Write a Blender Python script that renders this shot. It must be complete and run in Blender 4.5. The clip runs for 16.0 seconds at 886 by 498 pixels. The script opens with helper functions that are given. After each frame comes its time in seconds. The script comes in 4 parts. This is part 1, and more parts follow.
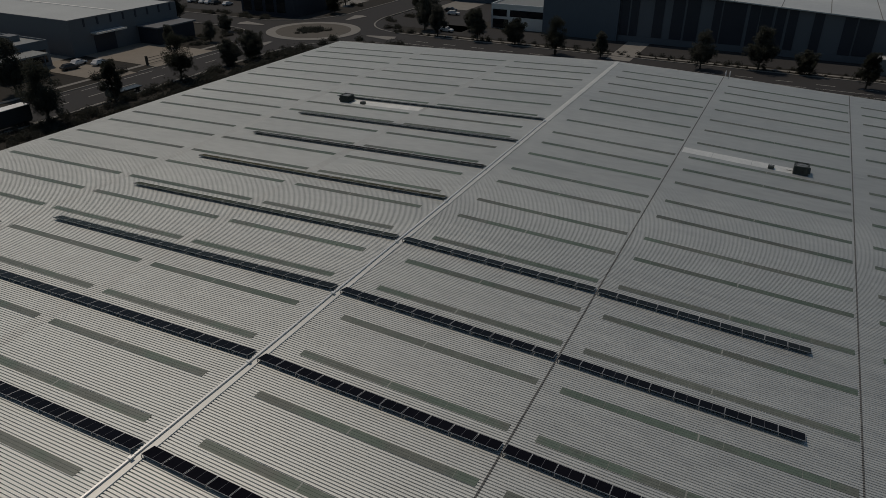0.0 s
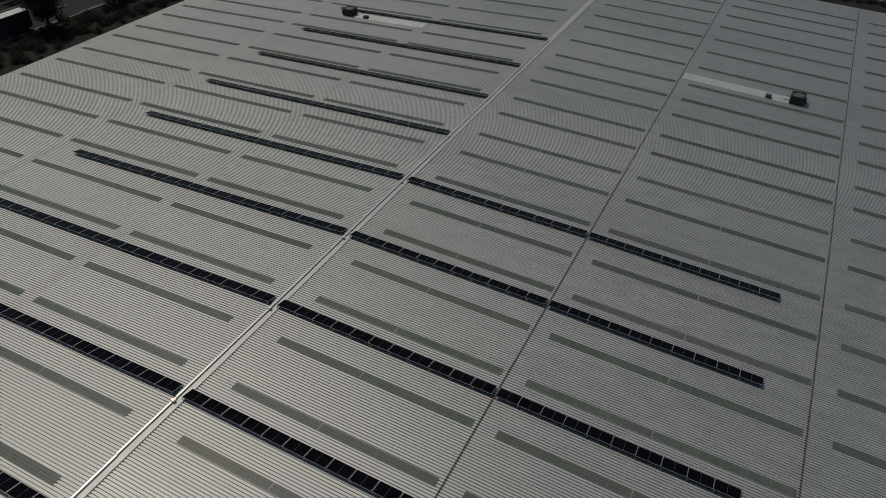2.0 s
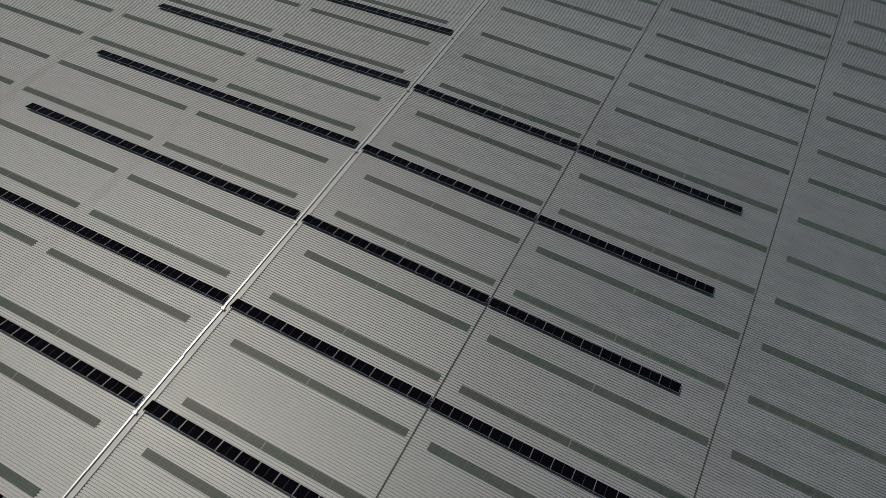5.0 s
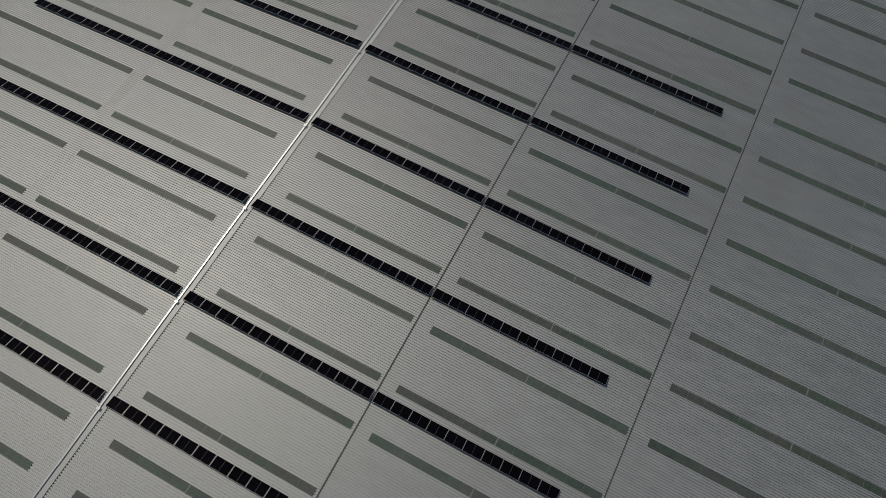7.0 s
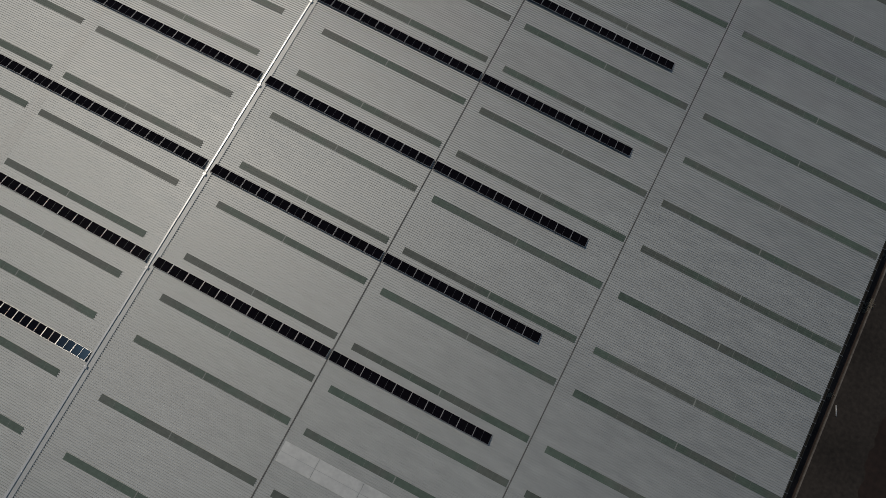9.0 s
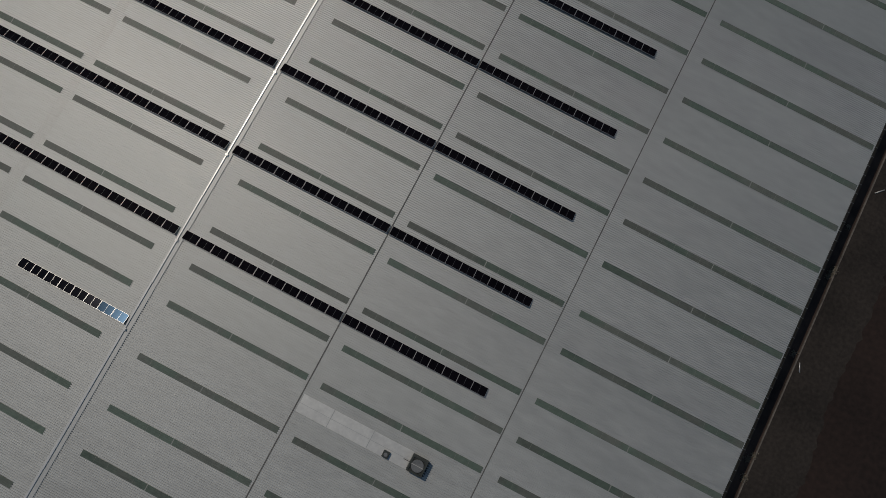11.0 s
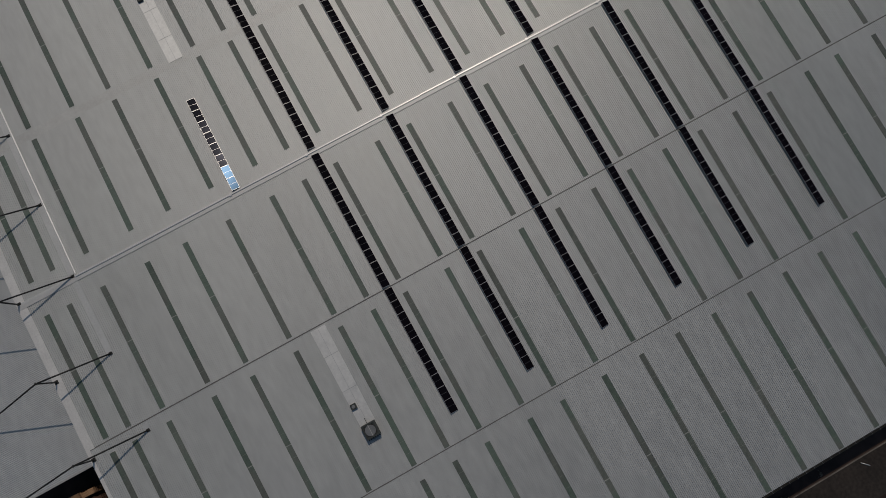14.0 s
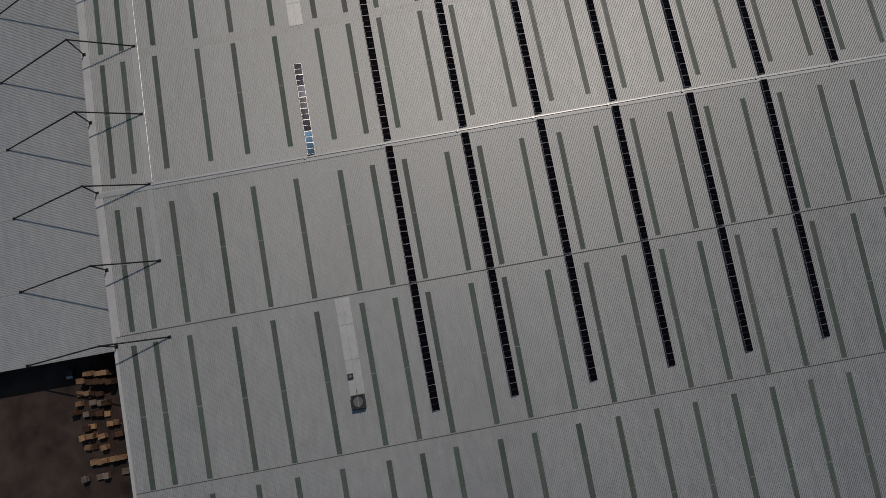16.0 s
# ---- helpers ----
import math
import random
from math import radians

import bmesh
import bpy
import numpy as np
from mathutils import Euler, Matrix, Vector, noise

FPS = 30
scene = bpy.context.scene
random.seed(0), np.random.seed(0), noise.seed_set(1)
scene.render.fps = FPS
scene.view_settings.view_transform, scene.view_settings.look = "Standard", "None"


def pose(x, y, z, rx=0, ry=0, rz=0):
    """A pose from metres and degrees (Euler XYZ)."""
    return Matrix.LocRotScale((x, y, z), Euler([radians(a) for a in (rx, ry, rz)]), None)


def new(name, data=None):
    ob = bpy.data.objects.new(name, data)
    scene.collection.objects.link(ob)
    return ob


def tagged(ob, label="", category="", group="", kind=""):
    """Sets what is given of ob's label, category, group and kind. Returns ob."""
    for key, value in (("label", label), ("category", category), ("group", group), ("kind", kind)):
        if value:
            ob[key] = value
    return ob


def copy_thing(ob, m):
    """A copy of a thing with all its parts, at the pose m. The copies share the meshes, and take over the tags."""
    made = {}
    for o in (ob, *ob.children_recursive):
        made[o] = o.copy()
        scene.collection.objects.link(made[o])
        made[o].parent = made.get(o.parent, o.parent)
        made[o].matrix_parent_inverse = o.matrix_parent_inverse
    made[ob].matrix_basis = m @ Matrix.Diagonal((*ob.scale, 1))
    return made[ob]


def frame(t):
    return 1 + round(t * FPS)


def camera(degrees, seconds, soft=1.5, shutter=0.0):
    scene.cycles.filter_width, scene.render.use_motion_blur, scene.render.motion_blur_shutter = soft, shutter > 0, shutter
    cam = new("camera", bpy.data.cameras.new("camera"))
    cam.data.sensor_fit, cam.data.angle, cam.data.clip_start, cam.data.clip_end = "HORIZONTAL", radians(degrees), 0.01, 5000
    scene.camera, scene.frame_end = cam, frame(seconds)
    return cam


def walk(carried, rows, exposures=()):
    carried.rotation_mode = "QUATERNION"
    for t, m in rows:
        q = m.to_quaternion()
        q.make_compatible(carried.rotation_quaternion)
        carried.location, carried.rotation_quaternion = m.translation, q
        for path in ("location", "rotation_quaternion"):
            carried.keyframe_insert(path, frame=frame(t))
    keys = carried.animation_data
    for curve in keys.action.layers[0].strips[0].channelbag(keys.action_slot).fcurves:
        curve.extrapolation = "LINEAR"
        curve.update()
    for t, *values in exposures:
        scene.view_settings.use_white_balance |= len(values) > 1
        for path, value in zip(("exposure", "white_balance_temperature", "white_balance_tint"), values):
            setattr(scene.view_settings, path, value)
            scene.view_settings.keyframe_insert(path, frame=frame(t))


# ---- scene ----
cam = camera(65.22, 16.0, soft=0.75)
ROWS = [
    (0, 30.78, 1.20, 42.90, 26.85, -28.17, 0.06),
    (0.5, 30.92, 1.10, 44.60, 26.98, -30.70, 0.01),
    (1, 31.03, 0.98, 46.39, 27.06, -33.15, 0.07),
    (1.5, 31.06, 0.89, 48.25, 27.12, -35.60, 0.11),
    (2, 31.10, 0.85, 50.14, 27.20, -38.11, 0.10),
    (2.5, 31.16, 0.88, 52.06, 27.33, -40.64, 0.08),
    (3, 31.24, 0.92, 53.95, 27.48, -43.10, -0.02),
    (5.5, 31.28, 1.17, 63.71, 27.85, -55.49, -0.20),
    (6, 31.13, 1.18, 65.57, 27.70, -58.38, -0.11),
    (6.5, 31.07, 1.19, 67.46, 27.68, -61.58, -0.10),
    (7, 31.00, 1.29, 69.40, 27.65, -64.88, -0.06),
    (7.5, 30.91, 1.48, 71.35, 27.75, -68.27, -0.16),
    (8, 30.80, 1.71, 73.34, 27.77, -71.69, -0.19),
    (8.5, 30.69, 1.86, 75.36, 27.63, -75.08, -0.10),
    (9, 30.59, 1.89, 77.46, 27.46, -78.39, 0.07),
    (9.2, 30.55, 1.89, 78.31, 27.70, -79.75, -0.31),
    (9.6, 30.58, 1.82, 79.81, 27.56, -81.00, -0.16),
    (11.5, 30.72, 1.20, 86.62, 26.92, -81.28, 0.50),
    (12, 30.60, 1.42, 88.68, 26.61, -81.36, 0.76),
    (12.2, 30.52, 1.42, 89.34, 26.96, -81.39, 0.84),
    (12.3, 30.47, 1.46, 89.70, 28.46, -81.41, 0.88),
    (12.4, 30.50, 1.46, 89.98, 32.60, -81.33, 0.90),
    (12.5, 30.56, 1.45, 90.34, 37.66, -81.24, 0.90),
    (12.6, 30.45, 1.52, 90.72, 42.15, -81.30, 0.90),
    (12.8, 30.20, 1.70, 91.46, 49.40, -81.40, 0.82),
    (13, 30.02, 1.84, 92.20, 53.98, -81.40, 0.71),
    (13.25, 29.94, 1.90, 93.13, 54.50, -81.41, 0.75),
    (13.5, 29.86, 1.93, 94.08, 54.87, -81.44, 0.79),
    (14, 29.87, 2.00, 95.95, 60.66, -81.34, 0.42),
    (14.5, 29.90, 1.97, 97.75, 65.10, -81.28, 0.25),
    (15, 29.97, 2.04, 99.72, 70.27, -81.22, 0.17),
    (15.5, 29.86, 1.98, 101.72, 75.45, -81.18, 0.38),
    (16, 29.85, 1.98, 103.53, 78.95, -81.14, 0.60),
]
EXPOSURE = [(0.0, -1.29, 6850, 0), (3.0, -1.44, 6600, -1), (7.0, -1.48, 6450, -2), (11.5, -1.5, 6450, 0), (16.0, -1.51, 6450, 3)]
walk(cam, [(t, pose(x, y, z, 90 + pitch, 0, yaw) @ pose(0, 0, 0, 0, 0, roll)) for t, x, y, z, yaw, pitch, roll in ROWS], EXPOSURE)

# ---- light ----
SUN_WAY = Vector((-0.545, 0.26, 1.0)).normalized()
world = bpy.data.worlds.new("sky")
scene.world = world
world.use_nodes = True
wn = world.node_tree
sky = wn.nodes.new("ShaderNodeTexSky")
sky.sky_type = "NISHITA"
sky.sun_disc = False
sky.dust_density = 1.0
sky.ozone_density = 1.0
sky.sun_elevation = math.asin(SUN_WAY.z)
sky.sun_rotation = math.atan2(SUN_WAY.x, SUN_WAY.y)
haze = wn.nodes.new("ShaderNodeHueSaturation")
haze.inputs["Saturation"].default_value = 1.0
wn.links.new(sky.outputs[0], haze.inputs["Color"])
wn.links.new(haze.outputs[0], wn.nodes["Background"].inputs[0])
wn.nodes["Background"].inputs[1].default_value = 0.08
sun_data = bpy.data.lights.new("sun", "SUN")
sun_data.energy = 2.6
sun_data.angle = radians(0.53)
sun_data.color = (1.0, 0.83, 0.755)
sun = new("sun", sun_data)
sun.matrix_world = Matrix.Translation((0, 0, 200)) @ SUN_WAY.to_track_quat("Z", "Y").to_matrix().to_4x4()


# ---- materials ----
def material(name, color, rough=0.6, metal=0.0, vary=0.15, scale=0.4, fine=8.0, bump=0.0, random_amount=0.0, stretch=(1, 1, 1), island=False, spec=0.5, second=None, uneven=0.06):
    """A surface with broad stains and fine grain in its colour and roughness."""
    m = bpy.data.materials.new(name)
    m.use_nodes = True
    n, l = m.node_tree.nodes, m.node_tree.links
    b = n["Principled BSDF"]
    co = n.new("ShaderNodeTexCoord")
    mp = n.new("ShaderNodeMapping")
    mp.inputs["Scale"].default_value = stretch
    geo = n.new("ShaderNodeNewGeometry")
    l.new(geo.outputs["Position"], mp.inputs["Vector"])
    big = n.new("ShaderNodeTexNoise")
    big.inputs["Scale"].default_value = scale
    big.inputs["Detail"].default_value = 4
    small = n.new("ShaderNodeTexNoise")
    small.inputs["Scale"].default_value = fine
    small.inputs["Detail"].default_value = 3
    for t in (big, small):
        l.new(mp.outputs[0], t.inputs["Vector"])
    add = n.new("ShaderNodeMath")
    add.operation = "ADD"
    l.new(big.outputs["Fac"], add.inputs[0])
    l.new(small.outputs["Fac"], add.inputs[1])
    last = add.outputs[0]
    if random_amount:
        info = n.new("ShaderNodeObjectInfo")
        source = geo.outputs["Random Per Island"] if island else info.outputs["Random"]
        mul = n.new("ShaderNodeMath")
        mul.operation = "MULTIPLY_ADD"
        l.new(source, mul.inputs[0])
        mul.inputs[1].default_value = random_amount
        l.new(last, mul.inputs[2])
        off = n.new("ShaderNodeMath")
        off.operation = "SUBTRACT"
        l.new(mul.outputs[0], off.inputs[0])
        off.inputs[1].default_value = random_amount / 2
        last = off.outputs[0]
    ramp = n.new("ShaderNodeMapRange")
    ramp.inputs["From Min"].default_value, ramp.inputs["From Max"].default_value = 0.6, 1.4
    ramp.inputs["To Min"].default_value, ramp.inputs["To Max"].default_value = 1 - vary, 1 + vary
    ramp.clamp = False
    l.new(last, ramp.inputs["Value"])
    mix = n.new("ShaderNodeVectorMath")
    mix.operation = "SCALE"
    mix.inputs[0].default_value = color
    l.new(ramp.outputs[0], mix.inputs["Scale"])
    tone = mix.outputs[0]
    if second:
        patch = n.new("ShaderNodeTexNoise")
        patch.inputs["Scale"].default_value = 0.22
        patch.inputs["Detail"].default_value = 1
        l.new(geo.outputs["Position"], patch.inputs["Vector"])
        edge = n.new("ShaderNodeMapRange")
        edge.inputs["From Min"].default_value, edge.inputs["From Max"].default_value = 0.42, 0.58
        l.new(patch.outputs["Fac"], edge.inputs["Value"])
        two = n.new("ShaderNodeMix")
        two.data_type = "RGBA"
        two.inputs[6].default_value, two.inputs[7].default_value = (*color, 1), (*second, 1)
        l.new(edge.outputs[0], two.inputs[0])
        l.new(two.outputs[2], mix.inputs[0])
    l.new(tone, b.inputs["Base Color"])
    rr = n.new("ShaderNodeMapRange")
    rr.inputs["From Min"].default_value, rr.inputs["From Max"].default_value = 0.6, 1.4
    rr.inputs["To Min"].default_value, rr.inputs["To Max"].default_value = max(0.02, rough - uneven), min(1, rough + uneven)
    l.new(add.outputs[0], rr.inputs["Value"])
    l.new(rr.outputs[0], b.inputs["Roughness"])
    b.inputs["Metallic"].default_value = metal
    b.inputs["Specular IOR Level"].default_value = spec
    if bump:
        bp = n.new("ShaderNodeBump")
        bp.inputs["Strength"].default_value = 0.5
        bp.inputs["Distance"].default_value = bump
        l.new(small.outputs["Fac"], bp.inputs["Height"])
        l.new(bp.outputs[0], b.inputs["Normal"])
    return m


M_ROOF = material("coated_steel_sheet", (0.65, 0.67, 0.66), 0.565, 0.57, 0.1, 0.07, 1.4, stretch=(0.3, 1, 1))
M_SKYLIGHT = material("translucent_fibreglass", (0.143, 0.19, 0.155), 0.45, 0.0, 0.2, 0.35, 3.0, random_amount=0.5, second=(0.17, 0.187, 0.165))
M_SKYLINE = material("skylight_purlin_line", (0.36, 0.38, 0.35), 0.5, 0.0, 0.3, 0.8, 6)
M_SKYSEAM = material("faint_skylight_seam", (0.27, 0.29, 0.26), 0.5, 0.0, 0.4, 0.8, 6)
M_CAP = material("pale_steel_capping", (0.6, 0.6, 0.58), 0.55, 0.35, 0.1, 0.4, 5)
M_FLASH = material("pale_flashing_sheet", (0.82, 0.82, 0.79), 0.55, 0.1, 0.12, 0.5, 5)
M_CONDUIT = material("white_painted_conduit", (0.96, 0.96, 0.94), 0.34, 0.4, 0.04, 0.5, 6, uneven=0.02)
M_SOFTFLASH = material("weathered_flat_flashing", (0.69, 0.705, 0.69), 0.55, 0.45, 0.1, 0.5, 5)
M_WHITE = material("white_painted_metal", (0.95, 0.95, 0.93), 0.4, 0.5, 0.04, 0.5, 6)
M_LAP = material("dulled_sheet_lap", (0.635, 0.65, 0.638), 0.565, 0.57, 0.1, 0.4, 3)
M_JOINT = material("dark_joint_sealant", (0.19, 0.19, 0.185), 0.7, 0.0, 0.3, 0.5, 5)
M_PAD = material("pale_flat_flashing", (0.87, 0.88, 0.85), 0.5, 0.46, 0.1, 0.7, 3)
M_CELL = material("silicon_cell_glass", (0.007, 0.006, 0.009), 0.07, 0.0, 0.3, 0.5, 4, random_amount=0.3, spec=0.06, uneven=0.0)
# copies of the cell glass for the short row, set to catch its glint
M_CELLGLINT = material("glint_row_cell_glass", (0.006, 0.007, 0.012), 0.135, 0.0, 0.3, 0.5, 4, random_amount=0.3, spec=0.025, uneven=0.004)
# bluish cast of the reflection, put in as a specular tint
M_CELLGLINT.node_tree.nodes["Principled BSDF"].inputs["Specular Tint"].default_value = (0.72, 0.78, 1.0, 1)
M_CELLBLUE = material("blue_glint_cell_glass", (0.006, 0.009, 0.022), 0.15, 0.0, 0.3, 0.5, 4, random_amount=0.3, spec=0.085, uneven=0.004)
# blue glint of the two end panels, also coloured by the specular tint
M_CELLBLUE.node_tree.nodes["Principled BSDF"].inputs["Specular Tint"].default_value = (0.32, 0.6, 1.0, 1)
M_BACK = material("white_backsheet_line", (0.16, 0.16, 0.18), 0.4, 0.0, 0.1)
M_ALU = material("anodised_aluminium", (0.6, 0.6, 0.61), 0.5, 0.6, 0.08)
M_STEEL = material("dark_painted_steel", (0.035, 0.036, 0.034), 0.5, 0.2, 0.2, 0.8, 6)
M_FAN = material("dark_green_grey_louvre", (0.07, 0.08, 0.075), 0.5, 0.3, 0.25, 1.0, 8)
M_FANTOP = material("galvanised_fan_disc", (0.3, 0.31, 0.31), 0.45, 0.7, 0.2, 1.0, 8)
M_WALL = material("grey_precast_wall", (0.24, 0.25, 0.25), 0.8, 0.0, 0.1, 0.3, 4, bump=0.004)
M_WALLPALE = material("pale_grey_cladding", (0.14, 0.153, 0.172), 0.6, 0.0, 0.06, 0.3, 3)
M_WALLBLUE = material("blue_grey_cladding", (0.115, 0.138, 0.165), 0.6, 0.0, 0.08, 0.3, 3)
M_WALLDARK = material("dark_navy_cladding", (0.03, 0.035, 0.05), 0.5, 0.0, 0.15, 0.3, 3)
M_GLASS = material("dark_window_glass", (0.012, 0.015, 0.018), 0.08, 0.0, 0.2)
M_ASPHALT = material("worn_asphalt", (0.037, 0.036, 0.037), 0.9, 0.0, 0.25, 0.12, 3.0, bump=0.01)
M_CONCRETE = material("pale_concrete", (0.26, 0.25, 0.23), 0.85, 0.0, 0.15, 0.4, 4, bump=0.004)
M_APRON = material("driveway_concrete", (0.27, 0.24, 0.2), 0.85, 0.0, 0.15, 0.3, 4, bump=0.004)
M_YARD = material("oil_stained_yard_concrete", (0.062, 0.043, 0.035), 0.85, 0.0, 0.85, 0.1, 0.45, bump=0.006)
M_EARTH = material("bare_brown_earth", (0.031, 0.02, 0.017), 0.95, 0.0, 0.6, 0.09, 1.6, bump=0.03)
M_VERGE = material("trodden_dark_ground", (0.04, 0.034, 0.03), 0.95, 0.0, 0.6, 0.15, 2.2, bump=0.02)
M_GROUND = material("dry_grass_and_soil", (0.026, 0.023, 0.018), 0.95, 0.0, 0.45, 0.05, 1.2, bump=0.03)
M_KERB = material("dirty_concrete_kerb", (0.2, 0.18, 0.16), 0.9, 0.0, 0.5, 0.3, 3)
M_ISLAND = material("roundabout_paving", (0.11, 0.1, 0.085), 0.85, 0.0, 0.2, 0.4, 4)
M_LEAF = material("eucalypt_leaves", (0.062, 0.066, 0.052), 0.75, 0.0, 0.25, 0.6, 5, random_amount=0.5, island=True)
M_SHRUB = material("dark_shrub_leaves", (0.056, 0.058, 0.047), 0.8, 0.0, 0.25, 0.6, 5, random_amount=0.5, island=True)
M_WEED = material("dry_bleached_weeds", (0.22, 0.2, 0.16), 0.9, 0.0, 0.3, 0.8, 6)
for m in (M_LEAF, M_SHRUB):
    n, l = m.node_tree.nodes, m.node_tree.links
    b = n["Principled BSDF"]
    thin = n.new("ShaderNodeBsdfTranslucent")
    l.new(b.inputs["Base Color"].links[0].from_socket, thin.inputs["Color"])
    both = n.new("ShaderNodeMixShader")
    both.inputs[0].default_value = 0.4
    l.new(b.outputs[0], both.inputs[1])
    l.new(thin.outputs[0], both.inputs[2])
    l.new(both.outputs[0], n["Material Output"].inputs["Surface"])
M_BARK = material("grey_brown_bark", (0.1, 0.08, 0.06), 0.9, 0.0, 0.3, 1.5, 9, bump=0.01)
M_LINE = material("worn_white_road_paint", (0.55, 0.54, 0.5), 0.8, 0.0, 0.2, 0.8, 6)
M_PALLETGREY = material("grey_pallet_wood", (0.33, 0.27, 0.22), 0.85, 0.0, 0.3, 1.0, 8, random_amount=0.9)
M_PALLET = material("pine_pallet_wood", (0.47, 0.295, 0.165), 0.8, 0.0, 0.3, 1.0, 8, random_amount=0.9)
M_PALLETOLD = material("weathered_pallet_wood", (0.125, 0.066, 0.042), 0.85, 0.0, 0.4, 1.0, 8, random_amount=0.9)
M_CARWHITE = material("white_car_paint", (0.75, 0.75, 0.75), 0.25, 0.0, 0.03)
M_CARDARK = material("dark_car_paint", (0.05, 0.055, 0.06), 0.25, 0.0, 0.1)
M_TYRE = material("black_rubber", (0.015, 0.015, 0.015), 0.8, 0.0, 0.2)


# ---- mesh helpers ----
def part(name, bm, mat, parent=None, label="", at=None):
    """One mesh object from a bmesh, under a thing or a part."""
    me = bpy.data.meshes.new(name)
    bm.to_mesh(me)
    bm.free()
    mats = mat if isinstance(mat, (list, tuple)) else [mat]
    for m in mats:
        me.materials.append(m)
    return put(name, me, parent, label, at)


def put(name, me, parent=None, label="", at=None):
    ob = new(name, me)
    if at is not None:
        ob.matrix_basis = at
    ob.parent = parent
    if label:
        ob["label"] = label
    return ob


def thing(name, at, label, category, group="", kind=""):
    ob = new(name)
    ob.matrix_basis = at
    ob.empty_display_size = 0.5
    return tagged(ob, label, category, group, kind)


def box(bm, x0, x1, y0, y1, z0, z1, mat=0, m=None):
    vs = [bm.verts.new((x, y, z)) for z in (z0, z1) for y in (y0, y1) for x in (x0, x1)]
    if m is not None:
        for v in vs:
            v.co = m @ v.co
    for f in ((0, 2, 3, 1), (4, 5, 7, 6), (0, 1, 5, 4), (2, 6, 7, 3), (0, 4, 6, 2), (1, 3, 7, 5)):
        bm.faces.new([vs[i] for i in f]).material_index = mat
    return bm


def boxes(*specs):
    bm = bmesh.new()
    for s in specs:
        box(bm, *s)
    return bm


def tube(bm, a, b, r0, r1=None, sides=10, mat=0, caps=True):
    a, b = Vector(a), Vector(b)
    r1 = r0 if r1 is None else r1
    q = (b - a).to_track_quat("Z", "Y").to_matrix()
    rings = []
    for p, r in ((a, r0), (b, r1)):
        rings.append([bm.verts.new(p + q @ Vector((math.cos(2 * math.pi * i / sides) * r, math.sin(2 * math.pi * i / sides) * r, 0))) for i in range(sides)])
    for i in range(sides):
        f = bm.faces.new((rings[0][i], rings[0][(i + 1) % sides], rings[1][(i + 1) % sides], rings[1][i]))
        f.smooth = True
        f.material_index = mat
    if caps:
        bm.faces.new(rings[0][::-1]).material_index = mat
        bm.faces.new(rings[1]).material_index = mat
    return bm


# ---- the plan of the warehouse ----
RIDGE = 11.8
JOINT_A, JOINT_B, EAVE, WEST = 19.55, 39.95, 63.35, -64.3
SOUTH, NORTH = -40.3, 136.0
ROW = 10.584                     # spacing of the panel rows
RIB = 0.2333


def roof_z(x):
    if x < 0:
        return RIDGE + 0.032 * x
    if x < JOINT_A:
        return RIDGE - 0.03 * x
    return RIDGE - 0.03 * JOINT_A - 0.048 * (x - JOINT_A)


def rib_profile(y):
    """Height of the ribbed sheet above its pan, as corner points from y on, for one rib."""
    return ((y, 0.07), (y + 0.142, 0.07), (y + 0.156, -0.022), (y + 0.218, -0.022))


def ribbed(x0, x1, y0, y1, lift=0.0, across=1, more=0.0, deep=1.0):
    """A ribbed sheet between two lines, its ribs running along x down the slope."""
    k0, k1 = round(y0 / RIB), round(y1 / RIB)
    line = [p for k in range(k0, k1) for p in rib_profile(k * RIB)] + [(k1 * RIB, 0.07)]
    if more:
        line.append((k1 * RIB + more, 0.07))
    xs = [x0 + (x1 - x0) * i / across for i in range(across + 1)]
    verts = [(x, y, roof_z(x) + 0.07 - (0.07 - h) * deep + lift) for x in xs for y, h in line]
    n = len(line)
    faces = [(j * n + i, (j + 1) * n + i, (j + 1) * n + i + 1, j * n + i + 1) for j in range(across) for i in range(n - 1)]
    return verts, faces


def sheet(name, verts, faces, mat, parent=None, label=""):
    me = bpy.data.meshes.new(name)
    me.from_pydata(verts, [], faces)
    me.materials.append(mat)
    return put(name, me, parent, label)


# ---- ground ----
def flat(name, pts, z, mat, label, category="ground", thick=0.0):
    bm = bmesh.new()
    top = [bm.verts.new((x, y, z)) for x, y in pts]
    f = bm.faces.new(top)
    if f.normal.z < 0 or (f.normal_update() or f.normal.z < 0):
        f.normal_flip()
    if thick:
        r = bmesh.ops.extrude_face_region(bm, geom=[f])
        for v in (g for g in r["geom"] if isinstance(g, bmesh.types.BMVert)):
            v.co.z -= thick
        bmesh.ops.recalc_face_normals(bm, faces=bm.faces)
    ob = part(name, bm, mat)
    return tagged(ob, label, category, kind="structure")


def rect(x0, x1, y0, y1):
    return [(x0, y0), (x1, y0), (x1, y1), (x0, y1)]


flat("ground", rect(-3000, 3000, -3000, 3000), -0.12, M_GROUND, "dry brown verge grass and soil reaching far", "ground")

